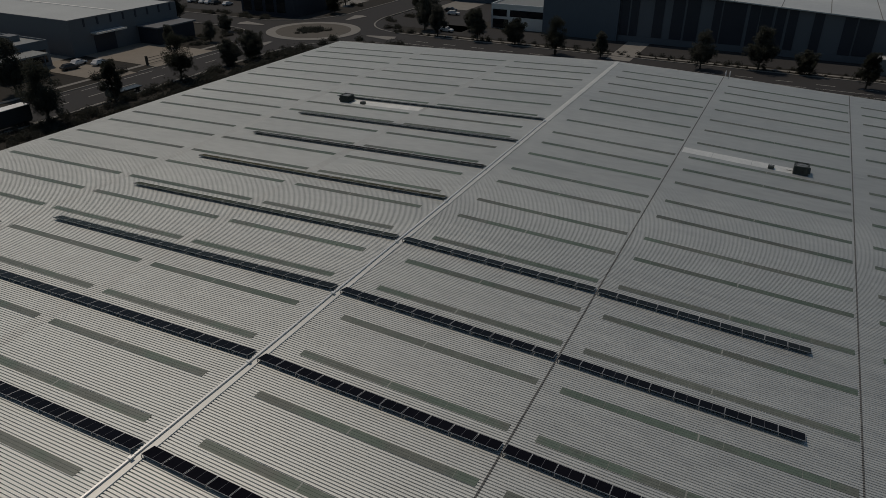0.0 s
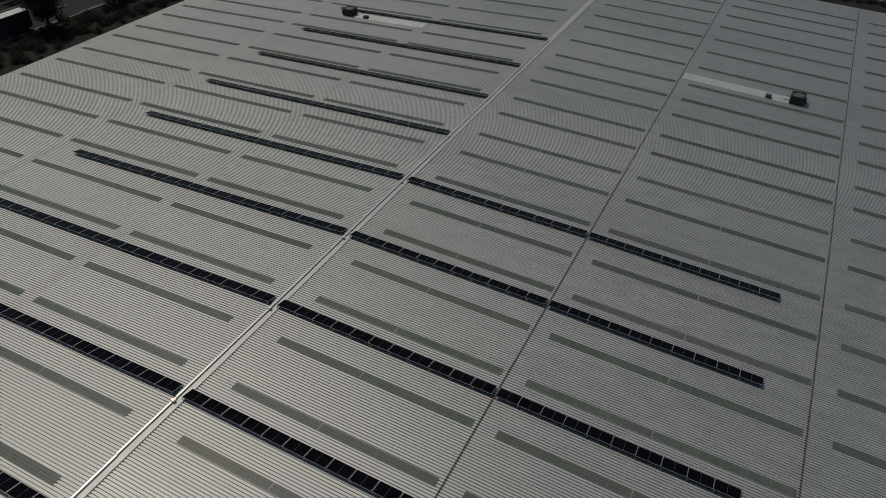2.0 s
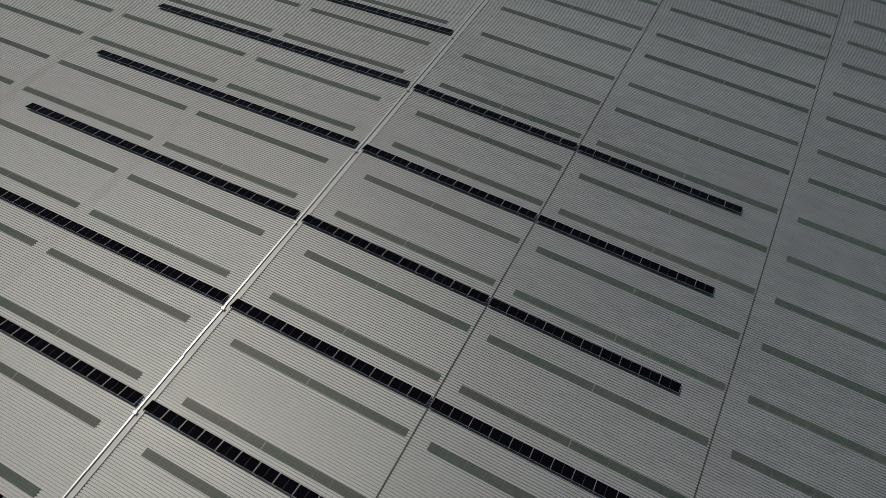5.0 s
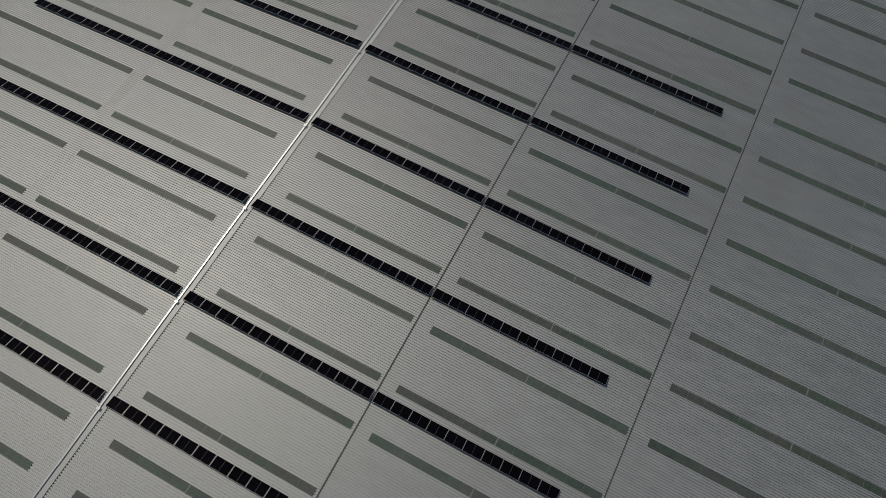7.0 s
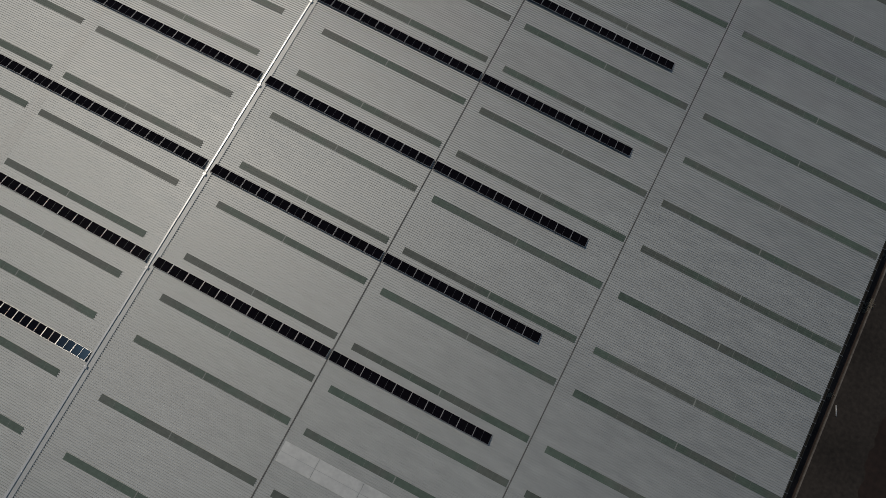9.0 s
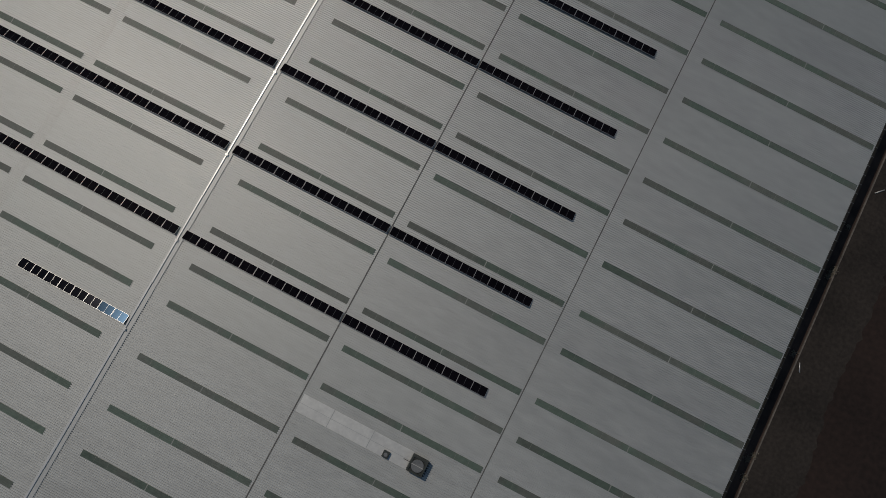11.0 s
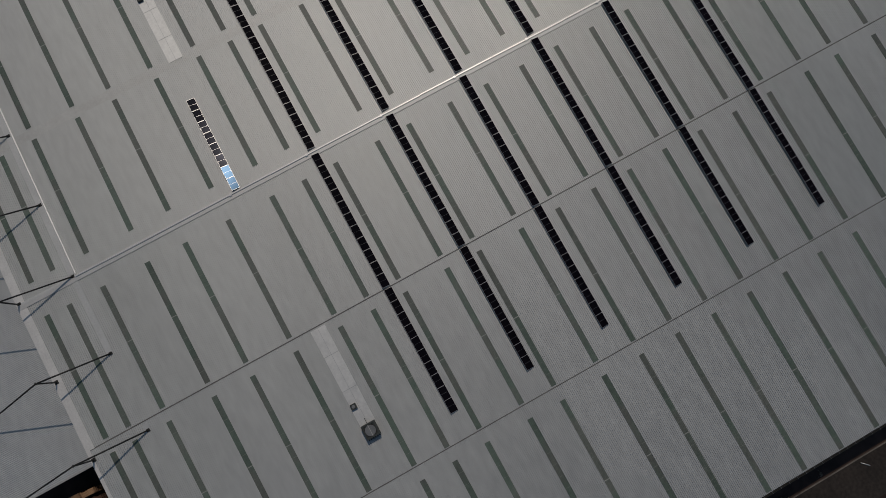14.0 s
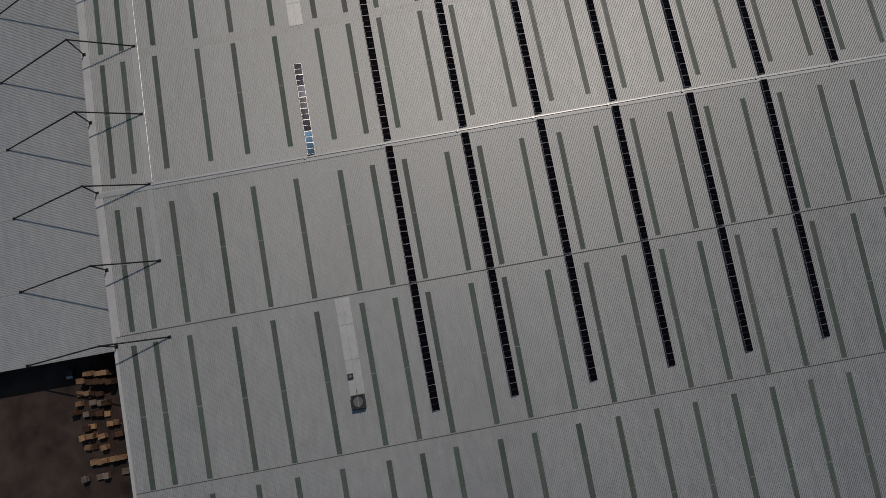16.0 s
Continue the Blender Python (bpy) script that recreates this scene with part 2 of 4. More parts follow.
# ---- warehouse ----
warehouse = thing("warehouse", pose(0, 0, 0), "large low warehouse with a pale ribbed steel roof", "warehouse")
BAYS = [(WEST, -JOINT_B), (-JOINT_B, -JOINT_A), (-JOINT_A, 0.0), (0.0, JOINT_A), (JOINT_A, JOINT_B), (JOINT_B, EAVE)]
roofs = []
for a, b in BAYS:
    roofs.append(sheet("roof", *ribbed(a + (0.01 if a > 0 else 0.0), b - (0.01 if b > 0 else 0.0), SOUTH, NORTH), M_ROOF, warehouse, "pale grey ribbed steel roof sheeting"))
for x0, x1, y0, y1 in ((WEST + 0.5, WEST + 0.8, SOUTH + 0.3, NORTH - 0.3), (EAVE - 0.8, EAVE - 0.5, SOUTH + 0.3, NORTH - 0.3)):
    z1 = roof_z(x0) - 0.15
    part("wall", boxes((x0, x1, y0, y1, -0.12, min(z1, roof_z(x1) - 0.15))), M_WALL, warehouse, "grey precast concrete wall")
for y0, y1 in ((SOUTH + 0.3, SOUTH + 0.6), (NORTH - 0.6, NORTH - 0.3)):
    bm = bmesh.new()
    for a, b in BAYS:
        vs = [bm.verts.new((x, y, z)) for y in (y0, y1) for x, z in ((a, -0.12), (b, -0.12), (b, roof_z(b) - 0.1), (a, roof_z(a) - 0.1))]
        for f in ((0, 1, 2, 3), (7, 6, 5, 4), (3, 2, 6, 7)):
            bm.faces.new([vs[i] for i in f])
    part("wall", bm, M_WALL, warehouse, "grey precast concrete wall")

# skylight strips
LINES = [-37.65, -34.75, -30.25, -24.25, -19.15, -13.25, -7.15, -2.7, 1.75, 7.65, 12.18, 18.12, 23.33, 28.57, 33.75, 39.02, 44.25, 49.44, 54.73, 60.5, 65.15,
         70.9, 75.45, 81.3, 86.0, 90.7, 96.9, 103.0, 108.4, 114.1, 119.8, 124.8, 129.5]
SPANS = [(-62.6, -41.3), (-39.5, -20.35), (-18.65, -1.98), (2.62, 19.2), (21.0, 39.72), (41.64, 63.2)]


dice = random.Random(17)


def strip(x0, x1, y, lift):
    """Three shallow ribs of sheeting, centred on y, a little proud of the roof."""
    line = [(y + (k - 1.5) * RIB + py, h * 0.2) for k in range(3) for py, h in rib_profile(0.0)] + [(y + 1.5 * RIB, 0.014)]
    verts = [(x, py, roof_z(x) + 0.056 + h + lift) for x in (x0, x1) for py, h in line]
    n = len(line)
    return verts, [(i, n + i, n + i + 1, i + 1) for i in range(n - 1)]


def skylight(x0, x1, y, roof):
    verts, faces = strip(x0, x1, y, 0.022)
    mats = [0] * len(faces)
    count = max(4, round((x1 - x0) / 1.55))
    for i in range(count + 1):
        x = x0 + (x1 - x0) * i / count
        wide = 0.11 if i == count // 2 else 0.035
        if i in (0, count) or (i != count // 2 and dice.random() < 0.25):
            continue
        extra, quads = strip(x - wide / 2, x + wide / 2, y, 0.028)
        base = len(verts)
        verts += extra
        faces += [tuple(base + v for v in q) for q in quads]
        mats += [1 if i == count // 2 else 2] * len(quads)
    me = bpy.data.meshes.new("skylight")
    me.from_pydata(verts, [], faces)
    me.materials.append(M_SKYLIGHT)
    me.materials.append(M_SKYLINE)
    me.materials.append(M_SKYSEAM)
    me.polygons.foreach_set("material_index", mats)
    return put("skylight", me, roof, "grey-green translucent roof strip")


for (x0, x1), roof in zip(SPANS, roofs):
    for y in LINES:
        skylight(x0 + dice.uniform(-0.08, 0.08), x1 + dice.uniform(-0.08, 0.08), y - (0.09 if x0 > JOINT_A and y < 20 else 0.0), roof)


# ridge capping, joints and gutters
bm = bmesh.new()
prof = [(-0.24, 0.05), (-0.22, 0.095), (-0.02, 0.13), (0.02, 0.13), (0.58, 0.118), (0.61, 0.05)]
vs = [[bm.verts.new((x, y, RIDGE + h)) for x, h in prof] for y in (SOUTH, NORTH)]
for i in range(len(prof) - 1):
    bm.faces.new((vs[0][i], vs[0][i + 1], vs[1][i + 1], vs[1][i]))
part("ridge_capping", bm, M_SOFTFLASH, warehouse, "pale folded steel ridge capping")
sheet("step_joint", *ribbed(JOINT_A - 0.07, JOINT_A + 0.07, SOUTH, NORTH, 0.014), M_JOINT, warehouse, "dark roof expansion joint")
sheet("step_joint", *ribbed(JOINT_B - 0.06, JOINT_B + 0.06, SOUTH, NORTH, 0.014), M_JOINT, warehouse, "dark roof lap joint")
for x in (-JOINT_A, -JOINT_B):
    sheet("lap_joint", *ribbed(x - 0.62, x + 0.62, SOUTH, NORTH, 0.006), M_LAP, warehouse, "faint dulled sheet lap")
for x0, x1 in ((EAVE, EAVE + 0.32), (WEST - 0.32, WEST)):
    z = roof_z(x0)
    part("gutter", boxes((x0, x1, SOUTH, NORTH, z - 0.35, z - 0.3), (x0 + 0.27 if x0 > 0 else x0, x1 if x0 > 0 else x0 + 0.05, SOUTH, NORTH, z - 0.3, z - 0.03)), M_CAP if x0 < 0 else M_STEEL, warehouse, "long eaves gutter")


bracket = bpy.data.meshes.new("gutter_bracket")
bm = boxes((-0.1, 0.34, -0.025, 0.025, -0.02, 0.02))
bm.to_mesh(bracket)
bm.free()
bracket.materials.append(M_FANTOP)
for k in range(100):
    put("gutter_bracket", bracket, warehouse, at=pose(EAVE, SOUTH + 0.8 + 1.2 * k, roof_z(EAVE) - 0.01))


def edge_cap(x0, x1, y0, y1, lift, mat, name, label):
    bm = bmesh.new()
    vs = [bm.verts.new((x, y, roof_z(x) + z)) for z in (-0.1, lift) for y in (y0, y1) for x in (x0, x1)]
    for f in ((0, 2, 3, 1), (4, 5, 7, 6), (0, 1, 5, 4), (2, 6, 7, 3), (0, 4, 6, 2), (1, 3, 7, 5)):
        bm.faces.new([vs[i] for i in f])
    return part(name, bm, mat, warehouse, label)


for a, b in BAYS:
    edge_cap(a, b, NORTH - 0.12, NORTH + 0.12, 0.09, M_CAP, "barge_capping", "pale steel barge capping")
    wide = 1.0 if b <= JOINT_A else 0.35
    edge_cap(a, b, SOUTH - 0.1, SOUTH + wide, 0.09, M_FLASH, "edge_flashing", "wide pale edge flashing")
edge_cap(WEST, -JOINT_B, -33.35, -32.65, 0.085, M_SOFTFLASH, "cross_flashing", "pale flashing across the roof")
edge_cap(-JOINT_B, -JOINT_A, -33.35, -32.65, 0.085, M_SOFTFLASH, "cross_flashing", "pale flashing across the roof")
edge_cap(-JOINT_A, -0.45, -33.35, -32.65, 0.085, M_SOFTFLASH, "cross_flashing", "pale flashing across the roof")
edge_cap(0.5, 10.4, -33.35, -32.65, 0.085, M_SOFTFLASH, "cross_flashing", "pale flashing across the roof")
edge_cap(JOINT_A + 0.3, 20.9, -33.35, -32.65, 0.085, M_SOFTFLASH, "cross_flashing", "pale flashing across the roof")

# conduits on the ridge and across the roof
conduit = thing("ridge_conduit", pose(0.02, -32.6, RIDGE + 0.13), "white covered cable tray lying along the ridge capping", "conduit")
drift = random.Random(9)
for k in range(24):
    bm = bmesh.new()
    a, c = drift.gauss(0, 0.02), drift.gauss(0, 0.02)
    vs = [bm.verts.new((x + d, y, z)) for z in (0.03, 0.12) for y, d in ((k * 5.316, a), (k * 5.316 + 5.3, c)) for x in (-0.08, 0.08)]
    for f in ((0, 2, 3, 1), (4, 5, 7, 6), (0, 1, 5, 4), (2, 6, 7, 3), (0, 4, 6, 2), (1, 3, 7, 5)):
        bm.faces.new([vs[i] for i in f])
    bmesh.ops.bevel(bm, geom=bm.edges[:], offset=0.015, segments=1, affect="EDGES")
    part("tray", bm, M_CONDUIT, conduit)
    part("bracket", boxes((-0.11, 0.11, k * 5.316 + 2.6, k * 5.316 + 2.7, -0.02, 0.029)), M_CONDUIT, conduit)
conduit_b = thing("cross_conduit", pose(-0.3, -32.45, roof_z(-0.3) + 0.07), "thin white conduit along the cross flashing", "conduit")
for k in range(7):
    bm = bmesh.new()
    tube(bm, (-9 * k, 0, 0.08 - 9 * k * 0.032), (-9 * k - 8.95, 0, 0.08 - (9 * k + 8.95) * 0.032), 0.085, sides=14, caps=False)
    part("pipe", bm, M_CONDUIT, conduit_b)


# ---- solar rows ----
LONG, DEEP, TILT = 1.672, 1.03, 11.5


def solar_meshes():
    bm = bmesh.new()
    h, d = LONG / 2 - 0.02, DEEP / 2 - 0.014
    box(bm, -h, -0.010, -d, d, 0.0, 0.033)
    box(bm, 0.010, h, -d, d, 0.0, 0.033)
    box(bm, -0.010, 0.010, -d, d, 0.0, 0.031, 1)
    glass = bpy.data.meshes.new("solar_panel")
    bm.to_mesh(glass)
    bm.free()
    glass.materials.append(M_CELL)
    glass.materials.append(M_BACK)
    kinds = [glass]
    for m in (M_CELLGLINT, M_CELLBLUE):
        other = glass.copy()
        other.materials[0], other.materials[1] = m, M_CONDUIT
        kinds.append(other)
    bm = bmesh.new()
    h, d = LONG / 2, DEEP / 2
    w = 0.014
    box(bm, -h, -h + 0.02, -d, d, 0, 0.038)
    box(bm, h - 0.02, h, -d, d, 0, 0.038)
    box(bm, -h + 0.02, h - 0.02, -d, -d + w, 0, 0.038)
    box(bm, -h + 0.02, h - 0.02, d - w, d, 0, 0.038)
    rim = bpy.data.meshes.new("frame")
    bm.to_mesh(rim)
    bm.free()
    rim.materials.append(M_ALU)
    pale = rim.copy()
    pale.materials[0] = M_CONDUIT
    bm = bmesh.new()
    box(bm, -0.03, 0.03, -0.02, 0.02, 0.0, 0.3)
    box(bm, -0.08, 0.08, -0.05, 0.05, 0.0, 0.02)
    leg = bpy.data.meshes.new("leg")
    bm.to_mesh(leg)
    bm.free()
    leg.materials.append(M_FANTOP)
    return kinds, rim, pale, leg


GLASS, RIM, PALE_RIM, LEG = solar_meshes()
rng = random.Random(7)


def solar_row(y, spans, label, tilt=TILT, loose=0):
    """A row of tilted panels on rails and short legs. spans: (start, panels, sign, pitch) along x."""
    x_first = spans[0][0]
    row = thing("solar_panel_row", pose(x_first, y, roof_z(x_first) + 0.045), label, "solar panels", "solar panel rows on the roof")
    inv = row.matrix_basis.inverted()
    for start, count, sign, pitch in spans:
        for i in range(count):
            x = start + sign * (i + 0.5) * pitch
            slope = math.degrees(math.atan(roof_z(x - 0.5) - roof_z(x + 0.5)))
            m = pose(x, y, roof_z(x) + 0.26, 0, slope - (0.9 if loose else 0.0), 0) @ pose(0, 0, 0, -tilt + rng.gauss(0, 0.25), rng.gauss(0, 0.3), 0)
            if i < loose:
                m = pose(x, y, roof_z(x) + 0.26, 0, slope - 1.4, 0) @ pose(0, 0, 0, -11.6 + rng.gauss(0, 0.12), rng.gauss(0, 0.15), 0)
            p = put("solar_panel", GLASS[0 if not loose else 2 if i < loose else 1], row, at=inv @ m)
            put("frame", PALE_RIM if loose else RIM, p, "silver aluminium frame")
            edge = start + sign * i * pitch
            put("leg", LEG, row, at=inv @ pose(edge + sign * 0.06, y - 0.52, roof_z(edge) + 0.03))
        a, b = sorted((start, start + sign * count * pitch))
        for dy, lift in ((-0.36, 0.27), (0.36, 0.135)):
            bm = bmesh.new()
            tube(bm, (a - 0.05, y + dy, roof_z(a) + lift), (b + 0.05, y + dy, roof_z(b) + lift), 0.03, sides=6)
            bm.transform(inv)
            part("rail", bm, M_STEEL if dy < 0 else M_ALU, row)
    return row


FULL = "long row of black solar panels tilted on silver rails"
for i in range(10):
    y = i * ROW
    if i < 6:
        solar_row(y, [(0.42, 11, 1, 1.725), (19.66, 10, 1, 1.69)], "row of black solar panels crossing the dark roof joint")
    solar_row(y, [(-0.42, 21, -1, 1.712)], FULL)
solar_row(-ROW, [(-0.28, 8, -1, 1.685)], "short row of eight solar panels glinting beside the ridge", 10.4, 2)

for i in range(-1, 10):
    jb = thing("junction_box", pose(0.04, i * ROW - 0.95, RIDGE + 0.25), "small white junction box on the ridge", "junction box", "junction boxes along the ridge")
    bm = boxes((-0.17, 0.17, -0.13, 0.13, 0, 0.09))
    bmesh.ops.bevel(bm, geom=bm.edges[:], offset=0.02, segments=1, affect="EDGES")
    part("case", bm, M_CONDUIT, jb)
    part("lid", boxes((-0.14, 0.14, -0.1, 0.1, 0.09, 0.102)), M_CONDUIT, jb)


# ---- roof fans on their flashings ----
def fan_unit(x, y, sign):
    z = roof_z(x)
    fan = thing("roof_fan", pose(x, y, z + 0.03), "dark square roof exhaust fan with a round grey cowl", "roof fan", "roof exhaust fans")
    bm = bmesh.new()
    s = 0.86
    box(bm, -s, s, -s, s, 0, 0.25)
    box(bm, -s + 0.08, s - 0.08, -s + 0.08, s - 0.08, 0.25, 0.95)
    part("curb", bm, M_FAN, fan)
    for k in range(5):
        zz = 0.32 + k * 0.13
        bm = boxes((-s, s, -s - 0.02, -s + 0.06, zz, zz + 0.07), (-s, s, s - 0.06, s + 0.02, zz, zz + 0.07), (-s - 0.02, -s + 0.06, -s, s, zz + 0.003, zz + 0.067), (s - 0.06, s + 0.02, -s, s, zz + 0.003, zz + 0.067))
        part("louvre", bm, M_FAN, fan)
    bm = boxes((-s, -s + 0.16, -s, s, 0.98, 1.1), (s - 0.16, s, -s, s, 0.98, 1.1), (-s + 0.16, s - 0.16, -s, -s + 0.16, 0.98, 1.1), (-s + 0.16, s - 0.16, s - 0.16, s, 0.98, 1.1))
    part("top_frame", bm, M_FAN, fan)
    bm = bmesh.new()
    tube(bm, (0, 0, 0.96), (0, 0, 1.04), 0.68, 0.64, 28)
    part("cowl", bm, M_FANTOP, fan, "round galvanised cowl")
    bm = boxes((-0.68, 0.68, -0.03, 0.03, 1.05, 1.1))
    part("bar", bm, M_CAP, fan)
    for k in range(4):
        bm = boxes((-0.5, 0.5, -s + 0.17, -s + 0.2, 1.0, 1.06))
        bm.transform(pose(0, 0, 0, 0, 0, 90 * k))
        part("guard_bar", bm, M_FAN, fan)
    bm = bmesh.new()
    tube(bm, (0, 0, 0.86), (0, 0, 0.99), 0.74, 0.74, 28)
    part("cowl_ring", bm, M_STEEL, fan, "dark ring round the cowl")
    # slatted hood on the downhill side
    for k in range(6):
        d = -0.7 + k * 0.28
        part("hood_slat", boxes((s + 0.02, s + 0.2, d - 0.05, d + 0.05, 0.25, 0.6)) if sign > 0 else boxes((-s - 0.2, -s - 0.02, d - 0.05, d + 0.05, 0.25, 0.6)), M_FAN, fan)
    # small vent
    vx = x - sign * 3.4
    vent = thing("roof_vent", pose(vx, y - 0.55, roof_z(vx) + 0.05), "small dark square vent on the pale flashing", "vent", "small roof vents")
    bm = boxes((-0.36, 0.36, -0.36, 0.36, 0, 0.4))
    bmesh.ops.bevel(bm, geom=bm.edges[:], offset=0.05, segments=1, affect="EDGES")
    part("body", bm, M_FAN, vent)
    bm = bmesh.new()
    tube(bm, (0, 0, 0.4), (0, 0, 0.47), 0.22, 0.2, 16)
    part("cowl", bm, M_FANTOP, vent)
    # two lanes of flat flashing up to the joint
    j = sign * (JOINT_A + 0.22) if sign > 0 else -JOINT_A - 0.1
    end = x - sign * 0.88
    cuts = [j, j + (end - j) * 0.28, j + (end - j) * 0.64, end]
    fl = thing("fan_flashing", pose(j, y, roof_z(j)), "pale flat steel flashing leading up from the fan", "flashing", "fan flashings")
    inv = fl.matrix_basis.inverted()
    for a, b in zip(cuts, cuts[1:]):
        for y0, y1 in ((-0.98, -0.02), (0.02, 0.98)):
            bm = bmesh.new()
            p, q = sorted((a + sign * 0.03, b - sign * 0.03))
            vs = [bm.verts.new((xx, y + yy, roof_z(xx) + zz)) for zz in (0.0, 0.086) for yy in (y0, y1) for xx in (p, q)]
            for f in ((0, 2, 3, 1), (4, 5, 7, 6), (0, 1, 5, 4), (2, 6, 7, 3), (0, 4, 6, 2), (1, 3, 7, 5)):
                bm.faces.new([vs[i] for i in f])
            bm.transform(inv)
            part("sheet", bm, M_PAD, fl)
    p, q = sorted((end, end - sign * 0.7))
    bm = bmesh.new()
    tube(bm, (p, y - 0.1, roof_z(p) + 0.13), (q, y - 0.1, roof_z(q) + 0.13), 0.03, sides=8)
    bm.transform(inv)
    part("cable_pipe", bm, M_STEEL, fl, "dark cable pipe")


fan_unit(33.55, -9.75, 1)
fan_unit(34.1, 93.2, 1)
fan_unit(-33.0, -9.9, -1)
fan_unit(-33.4, 93.3, -1)

# handrail of the ladder at the north edge
rail = thing("ladder_handrail", pose(JOINT_A + 0.6, NORTH - 0.2, roof_z(JOINT_A)), "grey steel ladder handrail at the roof edge", "handrail")
bm = bmesh.new()
for dx in (-0.35, 0.35):
    tube(bm, (dx, -0.9, 0), (dx, -0.9, 1.1), 0.05, sides=6)
    tube(bm, (dx, 0.5, -1.5), (dx, 0.5, 1.1), 0.05, sides=6)
    tube(bm, (dx, -0.9, 1.1), (dx, 0.5, 1.1), 0.05, sides=6)
part("rail", bm, M_ALU, rail)

# ---- canopy on the south side, hung from masts ----
CANOPY = 7.2
canopy = thing("loading_canopy", pose(0, SOUTH, CANOPY), "grey ribbed canopy roof hung below the warehouse edge", "canopy")
CX0, CX1, CY0 = -70.0, 20.8, -72.0
n = int((CX1 - CX0) / RIB)
line = [(CX0 + k * RIB + px, h) for k in range(n) for px, h in ((0.0, 0.0), (0.085, 0.0), (0.140, 0.04), (0.178, 0.04))] + [(CX1, 0.0)]
verts = [(x, y - SOUTH, h) for y in (CY0, SOUTH + 0.25) for x, h in line]
faces = [(i, i + 1, len(line) + i + 1, len(line) + i) for i in range(len(line) - 1)]
sheet("sheeting", verts, faces, M_ROOF, canopy, "grey ribbed steel sheeting")
part("barge_capping", boxes((CX1, CX1 + 0.12, CY0 - SOUTH, 0.0, -0.35, 0.07)), M_CAP, canopy, "pale barge capping")
MASTS = [-62.2, -51.85, -41.5, -31.1, -20.7, -10.4, -0.15, 10.45, 20.75]
for x in MASTS:
    part("bay_capping", boxes((x - 0.13, x + 0.13, CY0 - SOUTH, -54.1 - SOUTH, 0.0, 0.06)), M_CAP, canopy, "narrow pale capping strip")


def canopy_mast(x):
    """A mast on the roof edge, tied back to the roof and forward to the canopy."""
    top = roof_z(x)
    mast = thing("canopy_mast", pose(x, -40.0, top), "dark steel mast and stays holding up the canopy", "mast", "canopy masts along the roof edge")
    apex = Vector((0, 0, 15.9 - top))
    back, front = Vector((0, 7.1, 0.12)), Vector((0, -14.1, CANOPY + 0.05 - top))
    for name, a, b in (("post", Vector((0, 0, -0.2)), apex), ("backstay", apex, back), ("forestay", apex, front)):
        bm = bmesh.new()
        tube(bm, a, b, 0.1)
        part(name, bm, M_STEEL, mast)
    for p, s in ((back, 0.19), (Vector((0, 0, 0.1)), 0.24), (front, 0.19)):
        part("base_plate", boxes((-s, s, p.y - s, p.y + s, p.z - 0.1, p.z + 0.03)), M_STEEL, mast)
    bm = bmesh.new()
    bmesh.ops.create_uvsphere(bm, u_segments=12, v_segments=8, radius=0.16, matrix=Matrix.Translation(apex))
    part("knuckle", bm, M_STEEL, mast)


for x in MASTS:
    canopy_mast(x)

# ---- the yard, raised to the loading floor ----
YARD = 1.3
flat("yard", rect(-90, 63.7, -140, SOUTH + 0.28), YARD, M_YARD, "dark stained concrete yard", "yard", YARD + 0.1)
wave = random.Random(31)
bank = [(74.7 + wave.gauss(0, 0.18) + 0.3 * math.sin(k * 0.21), -200 + 0.75 * k) for k in range(501)]
flat("earth_bank", [(400, -200), (400, 175)] + bank[::-1], -0.03, M_EARTH, "bare dark reddish brown earth", "earth")
flat("side_verge", rect(69.0, 76.5, -200, 175), -0.045, M_VERGE, "dark trodden strip of ground beyond the kerb", "ground")
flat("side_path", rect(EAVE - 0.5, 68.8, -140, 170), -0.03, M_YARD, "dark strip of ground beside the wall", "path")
kerb = part("kerb", boxes((68.82, 68.98, -140, 170, -0.12, 0.12)), M_KERB)
tagged(kerb, "dirty concrete kerb beside the warehouse", "kerb", kind="structure")


def pipe(name, a, b, r, mat, label, category):
    bm = bmesh.new()
    tube(bm, a, b, r, sides=8)
    return tagged(part(name, bm, mat), label, category)


for a, b in (((69.3, 20.4, 0.06), (69.75, 19.3, 0.06)), ((69.5, 44.1, 0.06), (70.4, 45.0, 0.06))):
    pipe("pipe_offcut", a, b, 0.07, M_WHITE, "pale pipe offcut lying on brown earth", "pipe")

# ---- pallets in the yard ----
def pallet_meshes():
    made = []
    for mat in (M_PALLET, M_PALLETOLD, M_PALLETGREY):
        bm = bmesh.new()
        for k in range(7):
            x = -0.44 + k * 0.147
            box(bm, x - 0.05, x + 0.05, -0.5, 0.5, 0.115, 0.14)
        for y in (-0.45, 0.0, 0.45):
            box(bm, -0.49, 0.49, y - 0.045, y + 0.045, 0.02, 0.112)
        for x in (-0.42, 0.0, 0.42):
            box(bm, x - 0.06, x + 0.06, -0.5, 0.5, 0.0, 0.018)
        me = bpy.data.meshes.new("pallet")
        bm.to_mesh(me)
        bm.free()
        me.materials.append(mat)
        made.append(me)
    return made


